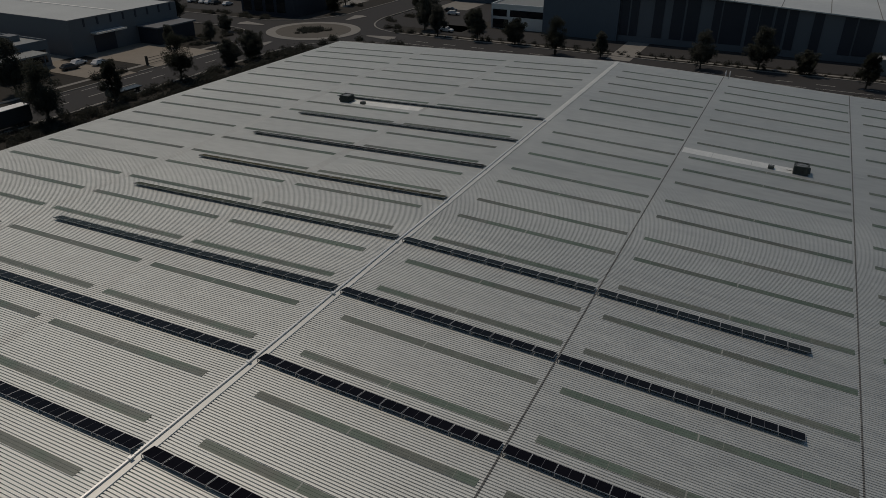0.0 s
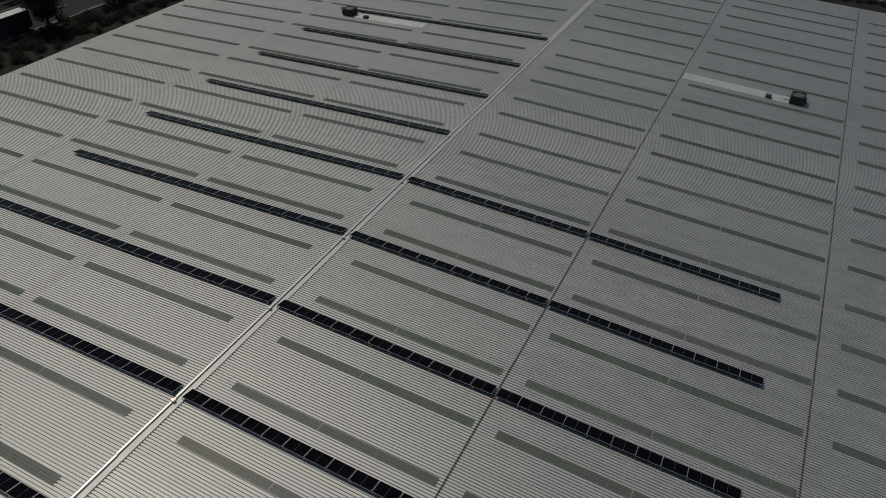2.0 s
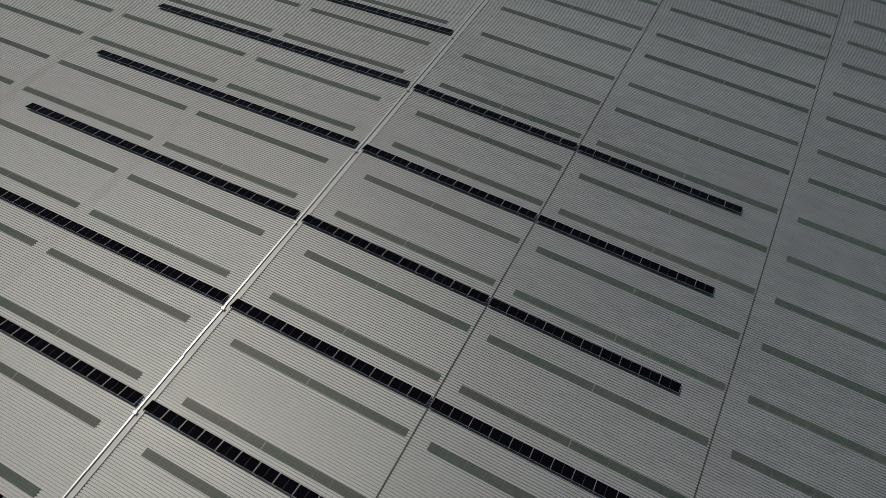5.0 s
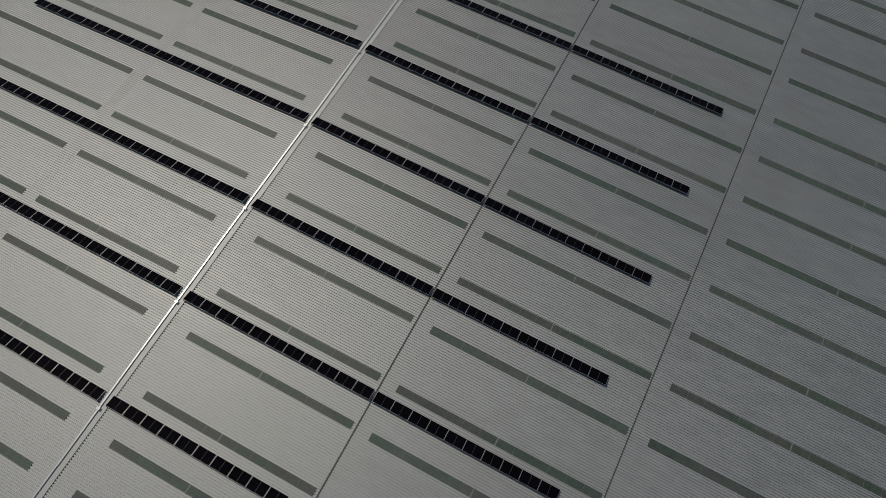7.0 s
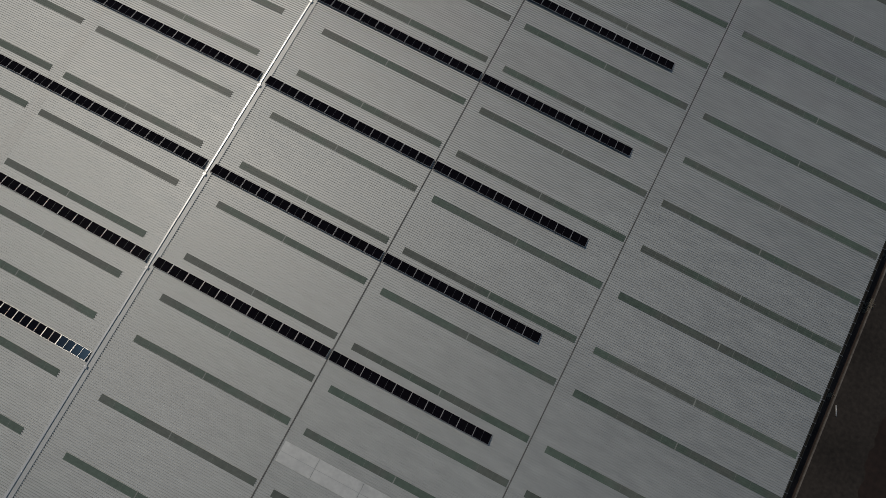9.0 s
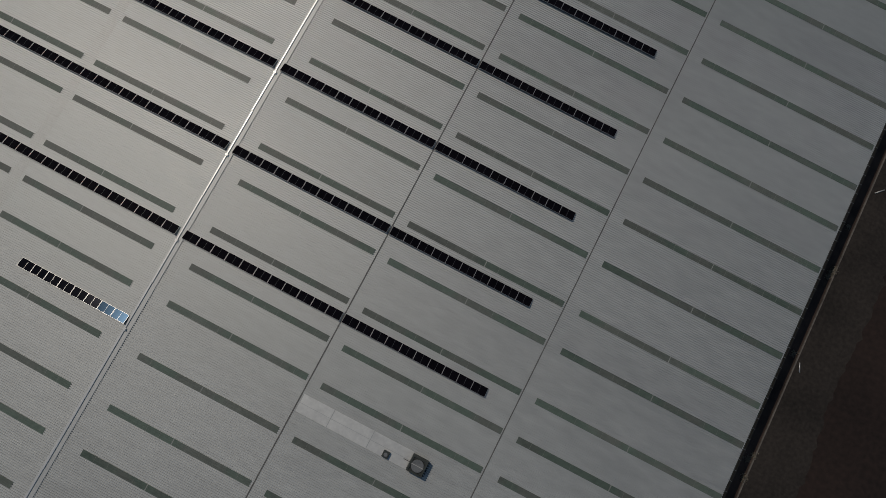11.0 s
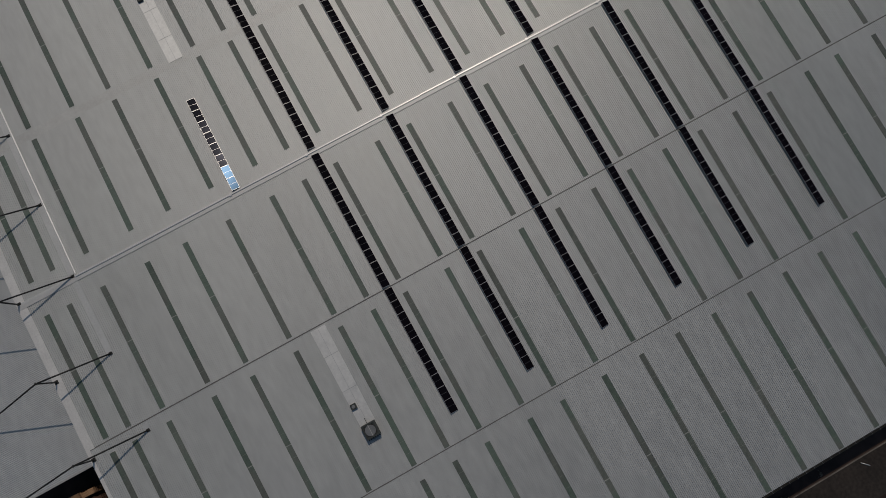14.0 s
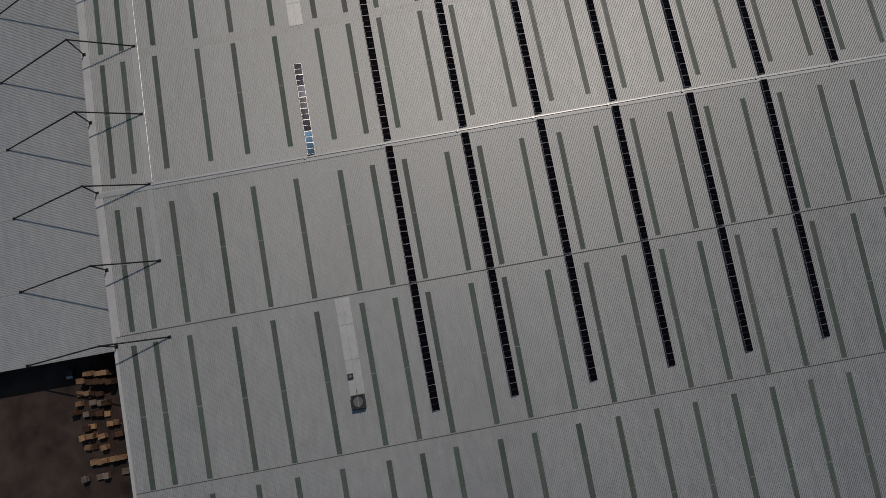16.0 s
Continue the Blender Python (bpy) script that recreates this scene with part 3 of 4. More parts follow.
PALLETS = pallet_meshes()
rng = random.Random(3)
STACKS = [
    (23.1, 0.16, ((-49.1, 0), (-48.3, 0), (-47.5, 0), (-46.5, 0))), (24.3, 0.2, ((-50.1, 0), (-48.8, 1), (-47.8, 1), (-46.9, 1), (-45.9, 1))),
    (26.0, 0.2, ((-50.2, 0), (-49.3, 0), (-48.3, 1), (-47.4, 1))), (27.3, 0.15, ((-50.3, 0), (-48.3, 2), (-47.2, 2), (-46.4, 1))),
    (28.8, 0.2, ((-50.9, 1), (-49.5, 2), (-48.5, 1), (-47.5, 1), (-46.6, 0))), (30.5, 0.0, ((-49.5, 1), (-48.9, 0), (-46.2, 0), (-45.3, 0))),
    (31.9, 0.1, ((-50.0, 0), (-48.9, 0), (-47.5, 0), (-45.8, 1), (-44.9, 1))), (33.5, 0.2, ((-49.7, 0), (-48.8, 1), (-47.3, 0))),
    (35.5, 0.0, ((-49.0, 0), (-48.3, 0), (-47.5, 0), (-46.7, 0), (-45.9, 0), (-45.1, 0))), (37.5, 0.0, ((-50.4, 2), (-48.5, 2), (-47.4, 2), (-45.0, 2)))]
for x, skew, stacks in STACKS:
    tall = x < 25
    for y, kind in stacks:
        count = rng.randint(17, 22) if tall else rng.randint(4, 11)
        size = Matrix.Diagonal((rng.uniform(0.72, 0.98), rng.uniform(0.64, 0.82), 1, 1))
        st = thing("pallet_stack", pose(x + skew * (y + 48) + rng.uniform(-0.1, 0.1), y + (1.0 if tall else 0.0) + rng.uniform(-0.06, 0.06), YARD, 0, 0, 90 + rng.gauss(0, 5)) @ size, "stack of %s wooden pallets standing in the dark yard" % ("pale new", "old brown", "weathered grey")[kind], "pallets", "pallet stacks in the yard")
        for k in range(count):
            which = kind if k > count - 4 or rng.random() < 0.6 else 1
            put("pallet", PALLETS[which], st, at=pose(rng.gauss(0, 0.02), rng.gauss(0, 0.02), k * 0.142, 0, 0, rng.gauss(0, 1.5)))
skip = thing("waste_bin", pose(22.6, -51.3, YARD) @ Matrix.Scale(0.6, 4), "grey steel waste bin in the shaded yard", "bin")
bm = boxes((-0.9, 0.9, -0.7, 0.7, 0.12, 1.1), (-0.95, 0.95, -0.75, 0.75, 1.1, 1.2), (-0.8, -0.5, -0.6, 0.6, 0.0, 0.12), (0.5, 0.8, -0.6, 0.6, 0.0, 0.12))
part("body", bm, M_FAN, skip)
part("lid", boxes((0.35, 0.97, -0.77, 0.77, 1.2, 1.27)), M_ALU, skip, "pale lid")

# ---- streets to the north and west ----
RC = Vector((-108.9, 185.6, 0))


def disc(name, r0, r1, z, mat, label, category, thick=0.0, steps=72):
    bm = bmesh.new()
    ring = []
    for r in (r0, r1):
        ring.append([bm.verts.new((RC.x + math.cos(2 * math.pi * i / steps) * r, RC.y + math.sin(2 * math.pi * i / steps) * r, z)) for i in range(steps)])
    for i in range(steps):
        j = (i + 1) % steps
        bm.faces.new((ring[0][i], ring[1][i], ring[1][j], ring[0][j]))
        if thick:
            for k in (0, 1):
                lo = [bm.verts.new(ring[k][q].co - Vector((0, 0, thick))) for q in (i, j)]
                bm.faces.new((ring[k][i], ring[k][j], lo[1], lo[0]))
    if r0 < 0.01:
        bmesh.ops.remove_doubles(bm, verts=bm.verts, dist=0.001)
    return tagged(part(name, bm, mat), label, category, kind="structure")


W0, W1 = -115.9, -101.2
flat("road_west", rect(W0, W1, -60, 168), -0.05, M_ASPHALT, "dark asphalt side street", "road")
flat("road_far", rect(W0, W1, 205, 700), -0.05, M_ASPHALT, "dark asphalt street leading away", "road")
flat("road_north", rect(-90, 600, 179.0, 193.8), -0.05, M_ASPHALT, "dark asphalt street beyond the warehouse", "road")
flat("road_cross", rect(-600, -128, 179.0, 193.0), -0.05, M_ASPHALT, "dark asphalt street leading west", "road")
disc("roundabout_road", 12.0, 27.0, -0.045, M_ASPHALT, "dark asphalt ring of the roundabout", "road")
disc("roundabout_apron", 11.9, 14.9, 0.06, M_CONCRETE, "pale concrete apron of the roundabout", "roundabout", 0.2)
disc("roundabout_island", 0.0, 11.9, 0.09, M_ISLAND, "brown paved island of the roundabout", "roundabout")


def kerb_line(x0, x1, y0, y1):
    return tagged(part("kerb", boxes((x0, x1, y0, y1, -0.12, 0.09)), M_CONCRETE), "pale concrete kerb along the street", "kerb", kind="structure")


kerb_line(W0 - 0.45, W0, -60, 112)
kerb_line(W0 - 0.45, W0, 122, 128)
kerb_line(W0 - 0.45, W0, 133, 158)
kerb_line(W1, W1 + 0.45, -60, 158)
kerb_line(-80, 600, 193.8, 194.3)
kerb_line(-80, 600, 178.5, 179.0)
kerb_line(W0 - 0.45, W0, 216, 600)
kerb_line(W1, W1 + 0.45, 216, 600)
kerb_line(-600, -138, 193.0, 193.5)
kerb_line(-600, -138, 178.5, 179.0)


def kerb_curve(p0, p1, p2):
    """A kerb that turns a street corner."""
    p0, p1, p2 = Vector(p0), Vector(p1), Vector(p2)
    bm = bmesh.new()
    rows = []
    for k in range(19):
        u = k / 18
        c = p0 * (1 - u) ** 2 + p1 * 2 * u * (1 - u) + p2 * u * u
        d = ((p1 - p0) * (1 - u) + (p2 - p1) * u).normalized()
        side = Vector((-d.y, d.x)) * 0.25
        rows.append([bm.verts.new((q.x, q.y, z)) for q, z in ((c - side, -0.12), (c - side, 0.09), (c + side, 0.09), (c + side, -0.12))])
    for m, n in zip(rows, rows[1:]):
        for i in range(3):
            bm.faces.new((m[i], m[i + 1], n[i + 1], n[i]))
    bmesh.ops.recalc_face_normals(bm, faces=bm.faces)
    tagged(part("kerb", bm, M_CONCRETE), "pale concrete kerb curving round the corner", "kerb", kind="structure")


kerb_curve((W1 + 0.2, 216), (-98.6, 195), (-80, 194.05))
kerb_curve((W1 + 0.2, 158), (-98.2, 177), (-80, 178.75))
kerb_curve((W0 - 0.2, 158), (-120, 177), (-138, 178.75))
kerb_curve((W0 - 0.2, 216), (-119.5, 195), (-138, 193.25))
flat("footpath_north", rect(-80, 600, 196.6, 198.0), -0.06, M_CONCRETE, "narrow pale concrete footpath", "pavement")
flat("footpath_west", rect(-121.6, -120.2, -60, 170), -0.06, M_CONCRETE, "narrow pale concrete footpath", "pavement")
flat("driveway", rect(-145, W0 - 0.2, 112, 121.5), -0.03, M_APRON, "ochre concrete driveway", "driveway")
flat("driveway", rect(-145, W0 - 0.2, 128, 149), -0.035, M_APRON, "ochre concrete driveway", "driveway")
flat("driveway", rect(-15.5, -9.0, 189.5, 215), -0.03, M_CONCRETE, "pale concrete driveway crossing the verge", "driveway")
flat("car_park", rect(-75, 90, 199.5, 214.5), -0.055, M_ASPHALT, "dark asphalt strip before the shed", "car park")
flat("car_park", rect(-100, -66, 205, 260), -0.055, M_ASPHALT, "dark asphalt car park", "car park")
flat("car_park", rect(-200, -122, 200, 222), -0.055, M_ASPHALT, "dark asphalt car park", "car park")
flat("forecourt", rect(-141, -126, 229, 246), -0.05, M_CONCRETE, "pale concrete forecourt behind the navy block", "forecourt")
flat("forecourt", rect(-95, -82, 243, 261), -0.045, M_CONCRETE, "pale concrete forecourt at the car park", "forecourt")
flat("loading_yard", rect(-240, -145, 60, 126), -0.055, M_CONCRETE, "grey concrete yard between sheds", "yard")
for cx, cy, a in ((-134.5, 186, 180), (-84.5, 186.4, 0), (-110, 161, -90), (-110, 211, 90)):
    bm = bmesh.new()
    vs = [bm.verts.new(pose(cx, cy, 0.05, 0, 0, a) @ Vector(p)) for p in ((-5, -0.5, 0), (4, -2.6, 0), (5, 0, 0), (4, 2.6, 0), (-5, 0.5, 0))]
    f = bm.faces.new(vs)
    r = bmesh.ops.extrude_face_region(bm, geom=[f])
    for v in r["geom"]:
        if isinstance(v, bmesh.types.BMVert):
            v.co.z -= 0.15
    bmesh.ops.recalc_face_normals(bm, faces=bm.faces)
    tagged(part("splitter_island", bm, M_CONCRETE), "pale concrete splitter island", "traffic island", kind="structure")


def marks(name, spots, w, l, label):
    bm = bmesh.new()
    for x, y, along_x in spots:
        hx, hy = (l / 2, w / 2) if along_x else (w / 2, l / 2)
        box(bm, x - hx, x + hx, y - hy, y + hy, -0.046, -0.038)
    tagged(part(name, bm, M_LINE), label, "road marking", kind="structure")


marks("lane_marks", [(-108.2, y, False) for y in range(-50, 150, 9)], 0.18, 4.0, "dashed white centre line")
marks("lane_marks", [(-101.9, y, False) for y in range(64, 152, 11)], 0.15, 6.5, "white edge line")
marks("lane_marks", [(-113.8, y, False) for y in range(60, 160, 12)], 0.15, 9.0, "white parking lane line")
marks("lane_marks", [(x, 186.3, True) for x in range(-70, 300, 9)], 0.18, 4.0, "dashed white centre line")
marks("lane_marks", [(x, 182.2, True) for x in range(-70, 300, 14)], 0.15, 12.0, "white edge line")


# ---- buildings round the warehouse ----
def shed(name, x0, x1, y0, y1, h, wall, roof_mat, label, parapet=0.5):
    b = thing(name, pose((x0 + x1) / 2, (y0 + y1) / 2, -0.12), label, "building")
    inv = b.matrix_basis.inverted()

    def add(n, bm, mat, lab="", under=None):
        bm.transform(inv)
        return part(n, bm, mat, under or b, lab)
    add("wall", boxes((x0, x1, y0, y1, -0.12, h)), wall)
    add("roof", boxes((x0 + 0.3, x1 - 0.3, y0 + 0.3, y1 - 0.3, h + 0.003, h + 0.1)), roof_mat)
    for s in ((x0 - 0.05, x0 + 0.25, y0, y1), (x1 - 0.25, x1 + 0.05, y0, y1), (x0 + 0.26, x1 - 0.26, y0 - 0.05, y0 + 0.25), (x0 + 0.26, x1 - 0.26, y1 - 0.25, y1 + 0.05)):
        add("parapet", boxes((*s, h - 0.002, h + parapet)), wall)
    return b, add


M_SHEDPALE = material("pale_blue_grey_shed_roof", (0.42, 0.45, 0.46), 0.6, 0.2, 0.12, 0.1, 1.5)
M_SHEDROOF = material("grey_shed_roof", (0.24, 0.26, 0.265), 0.6, 0.2, 0.12, 0.1, 1.5)
west, add = shed("west_shed", -235, -143.6, 125.4, 163.2, 9.2, M_WALLPALE, M_SHEDPALE, "big pale grey industrial shed with a flat roof", 0.4)
add("roof_light", boxes((-225, -147, 143.5, 144.3, 9.3, 9.42)), M_FLASH, "long white roof light strip")
for k in range(8):
    y = 130.2 + k * 4.36
    add("slot", boxes((-143.7, -143.52, y - 0.3, y + 0.3, 7.3, 9.3)), M_WALLDARK, "dark slot below the parapet")
add("roller_door", boxes((-143.7, -143.5, 132.4, 139.4, 0, 4.6)), M_WALLDARK, "dark roller door")
add("door_canopy", boxes((-143.5, -141.0, 131.6, 141.8, 5.2, 5.6)), M_WHITE, "white door canopy")
add("annexe", boxes((-143.5, -135.5, 147.5, 161.5, 0, 4.6)), M_WALLDARK, "dark low annexe")
add("annexe_roof", boxes((-143.5, -134.9, 147.0, 162.0, 4.6, 4.95)), M_WALLPALE)
office_w, add = shed("low_office", -200, -141.5, 98, 117, 6.0, M_WALLBLUE, M_SHEDROOF, "low dark flat-roofed office block")
add("window", boxes((-141.55, -141.35, 99, 116, 1.0, 4.2)), M_GLASS, "dark glass band")
add("canopy", boxes((-141.4, -134.5, 99, 112, 4.4, 4.8)), M_SHEDROOF, "thin flat entrance canopy")
for y in (100, 111):
    bm = bmesh.new()
    tube(bm, (-135.2, y, -0.1), (-135.2, y, 4.4), 0.18)
    add("column", bm, M_WALLPALE)
for x, y in ((-150, 113), (-156, 104), (-163, 110), (-148, 106)):
    add("roof_unit", boxes((x - 2, x + 2, y - 1.3, y + 1.3, 6.1, 7.5)), M_WALLPALE, "pale plant unit on the roof")
for x0, x1, y0, y1, h, w in ((-152, -128.5, 201.5, 226, 9, M_WALLDARK), (-215, -160, 224, 250, 8, M_WALLBLUE), (-98, -70, 262, 300, 9, M_WALLBLUE), (-300, -245, 150, 240, 10, M_WALLPALE), (-190, -125, 275, 330, 10, M_WALLPALE)):
    far, add = shed("far_building", x0, x1, y0, y1, h, w, M_SHEDROOF, "distant flat-roofed industrial building with dark glass")
    for k in range(int((x1 - x0) / 5)):
        x = x0 + 1 + k * 5
        add("window", boxes((x, x + 3.6, y0 - 0.08, y0 + 0.1, 1.2, h - 2)), M_GLASS, "tall dark window")

# northern shed with a shallow gable and dark upright stripes
north = thing("north_shed", pose(15, 250, -0.12), "large pale grey shed striped with dark upright panels", "building")
inv = north.matrix_basis.inverted()


def add_n(n, bm, mat, lab=""):
    bm.transform(inv)
    return part(n, bm, mat, north, lab)


def gable(x):
    return 13.6 - 0.06 * abs(x - 5)


bm = bmesh.new()
front = [bm.verts.new((x, 215.0, z)) for x, z in ((-18.9, -0.12), (120, -0.12), (120, gable(120)), (5, gable(5)), (-18.9, gable(-18.9)))]
back = [bm.verts.new((v.co.x, 330.0, v.co.z)) for v in front]
bm.faces.new(front)
bm.faces.new(back[::-1])
for i in range(5):
    j = (i + 1) % 5
    bm.faces.new((front[i], back[i], back[j], front[j]))
bmesh.ops.recalc_face_normals(bm, faces=bm.faces)
add_n("wall", bm, M_WALLPALE)
for xa, xb in ((-20.0, 5.0), (5.0, 122.0)):
    bm = bmesh.new()
    vs = [bm.verts.new((x, y, gable(x) + z)) for z in (0.02, 0.3) for y in (214.0, 331.0) for x in (xa, xb)]
    for f in ((0, 2, 3, 1), (4, 5, 7, 6), (0, 1, 5, 4), (2, 6, 7, 3), (0, 4, 6, 2), (1, 3, 7, 5)):
        bm.faces.new([vs[i] for i in f])
    add_n("roof", bm, M_ROOF, "pale steel roof")
for k in range(9):
    x = 12 + k * 12.0
    add_n("roof_seam", boxes((x - 0.1, x + 0.1, 214.2, 330, gable(x) + 0.26, gable(x) + 0.36)), M_JOINT, "dark roof seam")
STRIPES = [(-18.7, -16.2), (-15.7, -13.4), (-9.1, -6.3), (-4.0, -0.7), (-0.1, 3.5), (7.2, 9.2), (9.6, 15.6), (16.5, 19.0), (19.3, 22.5), (23.2, 25.6), (26.3, 28.6), (32.5, 34.9), (39.7, 42.6), (43.0, 47.5), (52.0, 55.0), (60.0, 66.0), (72.0, 75.0)]
for a, b in STRIPES:
    add_n("stripe_panel", boxes((a, b, 214.86, 215.02, 1.7, min(gable(a), gable(b)) - 0.15)), M_WALLDARK, "dark navy upright panel")
add_n("plinth", boxes((-18.9, 120, 214.8, 215.02, -0.12, 1.6)), M_WALLPALE, "pale plinth")
side, add = shed("blue_grey_block", -42.4, -19.0, 214.0, 300, 14.5, M_WALLBLUE, M_SHEDROOF, "plain blue-grey windowless shed")
office, add = shed("small_office", -61, -42.6, 217, 236, 7.0, M_WHITE, M_SHEDROOF, "small white two-storey office with window bands")
add("window", boxes((-54.5, -43.2, 216.92, 217.1, 3.7, 5.8)), M_GLASS, "dark window band")
add("window", boxes((-60.4, -55.6, 216.92, 217.1, 3.7, 5.8)), M_GLASS, "dark window")
add("entrance", boxes((-60.4, -55.0, 216.92, 217.1, 0.0, 2.8)), M_GLASS, "dark glazed entrance")
gate, add = shed("gatehouse", 47.5, 62, 203, 208, 3.6, M_WALL, M_WHITE, "low gatehouse with a white flat roof", 0.2)


# ---- fence at the western yard ----
fence = thing("yard_fence", pose(-119.0, 121.5, -0.1), "dark steel fence with posts beside the driveway", "fence")
for k in range(9):
    bm = bmesh.new()
    tube(bm, (0, -10 + k * 1.2, 0), (0, -10 + k * 1.2, 1.9), 0.05, sides=6)
    part("post", bm, M_STEEL, fence)
for z in (0.5, 1.2, 1.8):
    bm = bmesh.new()
    tube(bm, (0, -10, z), (0, -0.4, z), 0.03, sides=6)
    part("rail", bm, M_STEEL, fence)
gatepost = thing("sliding_gate", pose(-120.0, 128.5, -0.1), "dark sliding gate half across the driveway", "gate")
part("post", boxes((-0.25, 0.25, -0.25, 0.25, 0, 2.3)), M_STEEL, gatepost)
for z in (0.3, 1.0, 1.7):
    bm = bmesh.new()
    tube(bm, (0, 0.2, z), (0, 6.5, z), 0.06, sides=6)
    part("bar", bm, M_STEEL, gatepost)


# ---- vehicles ----
def car(x, y, turn, paint, label, long=4.5, tall=1.5):
    c = thing("parked_car", pose(x, y, -0.03, 0, 0, turn), label, "car", "parked cars")
    hl, w = long / 2, 0.9
    prof = [(-hl, 0.35), (-hl, 0.85), (-hl * 0.86, 0.95), (-hl * 0.62, tall), (hl * 0.22, tall), (hl * 0.5, 0.98), (hl * 0.95, 0.85), (hl, 0.6), (hl, 0.35)]
    bm = bmesh.new()
    sides = [[bm.verts.new((px, s * (w if pz < 1.0 else w * 0.82), pz)) for px, pz in prof] for s in (-1, 1)]
    bm.faces.new(sides[0])
    bm.faces.new(sides[1][::-1])
    for i in range(len(prof)):
        j = (i + 1) % len(prof)
        bm.faces.new((sides[0][i], sides[1][i], sides[1][j], sides[0][j]))
    bmesh.ops.recalc_face_normals(bm, faces=bm.faces)
    bmesh.ops.bevel(bm, geom=bm.edges[:], offset=0.05, segments=1, affect="EDGES")
    part("body", bm, paint, c)
    for a, b in ((-0.58, -0.05), (0.0, 0.34)):
        for s in (-1, 1):
            part("window", boxes((a * hl + 0.08, b * hl - 0.08, s * w * 0.86 - 0.03, s * w * 0.86 + 0.03, 1.02, tall - 0.12)), M_GLASS, c)
    bm = bmesh.new()
    vs = [bm.verts.new(p) for p in ((hl * 0.49, -0.68, 1.03), (hl * 0.49, 0.68, 1.03), (hl * 0.25, 0.62, tall - 0.04), (hl * 0.25, -0.62, tall - 0.04))]
    vt = [bm.verts.new(v.co + Vector((0.05, 0, 0.035))) for v in vs]
    bm.faces.new(vt)
    for i in range(4):
        bm.faces.new((vs[i], vs[(i + 1) % 4], vt[(i + 1) % 4], vt[i]))
    part("windscreen", bm, M_GLASS, c)
    for px in (-hl * 0.62, hl * 0.62):
        for s in (-1, 1):
            bm = bmesh.new()
            tube(bm, (px, s * 0.74, 0.33), (px, s * 0.93, 0.33), 0.33, sides=14)
            part("wheel", bm, M_TYRE, c)
    return c


car(-135.8, 120.3, 100, M_CARWHITE, "white hatchback parked before the shed")
car(-131.0, 123.0, 95, M_CARWHITE, "white car parked behind the fence")
car(-133.5, 116.0, 80, M_CARDARK, "dark car parked on the driveway")
car(-82.0, 232, 10, M_CARWHITE, "white car in the far car park")
car(-86, 238, 5, M_CARDARK, "dark car in the far car park")
car(-70.5, 203.5, 0, M_CARWHITE, "white car before the small office")
for k, x in enumerate((-186, -183, -180, -177, -174, -168)):
    car(x, 211.5, 90, (M_CARWHITE, M_CARDARK, M_CARWHITE)[k % 3], ("white" if k % 3 != 1 else "dark") + " car in the far roadside car park")
flatbed = thing("flatbed_truck", pose(-102.7, 106.0, -0.05, 0, 0, -90), "dark flatbed truck with a pale cab roof by the kerb", "truck")
part("tray", boxes((-4.4, 2.0, -1.2, 1.2, 0.95, 1.15)), M_CARDARK, flatbed)
part("headboard", boxes((1.9, 2.0, -1.2, 1.2, 1.16, 2.0)), M_STEEL, flatbed)
part("chassis", boxes((-4.2, 4.1, -0.5, 0.5, 0.55, 0.94)), M_STEEL, flatbed)
bm = boxes((2.3, 4.2, -1.1, 1.1, 0.5, 2.35))
for v in bm.verts:
    if v.co.x > 4 and v.co.z > 2:
        v.co.x -= 0.45
bmesh.ops.bevel(bm, geom=bm.edges[:], offset=0.1, segments=2, affect="EDGES")
part("cab", bm, M_CARDARK, flatbed)
part("cab_roof", boxes((2.45, 3.6, -0.95, 0.95, 2.34, 2.42)), M_CARWHITE, flatbed, "pale cab roof")
for px in (-3.0, 3.2):
    for q in (-1, 1):
        bm = bmesh.new()
        tube(bm, (px, q * 0.85, 0.45), (px, q * 1.12, 0.45), 0.45, sides=14)
        part("wheel", bm, M_TYRE, flatbed)
truck = thing("box_truck", pose(-102.6, 77.0, -0.05, 0, 0, -90), "dark box truck with a white roof by the kerb", "truck")
part("box", boxes((-6, 4.4, -1.25, 1.25, 1.0, 3.9)), M_CARDARK, truck)
part("roof", boxes((-6.02, 4.42, -1.27, 1.27, 3.9, 4.0)), M_WHITE, truck, "white roof")
bm = boxes((4.6, 6.5, -1.2, 1.2, 0.6, 2.9))
bmesh.ops.bevel(bm, geom=bm.edges[:], offset=0.15, segments=2, affect="EDGES")
part("cab", bm, M_CARDARK, truck)
part("chassis", boxes((-6, 6.2, -0.9, 0.9, 0.6, 0.98)), M_STEEL, truck)
for px in (-4.5, -3.3, 5.3):
    for s in (-1, 1):
        bm = bmesh.new()
        tube(bm, (px, s * 0.95, 0.5), (px, s * 1.22, 0.5), 0.5, sides=14)
        part("wheel", bm, M_TYRE, truck)


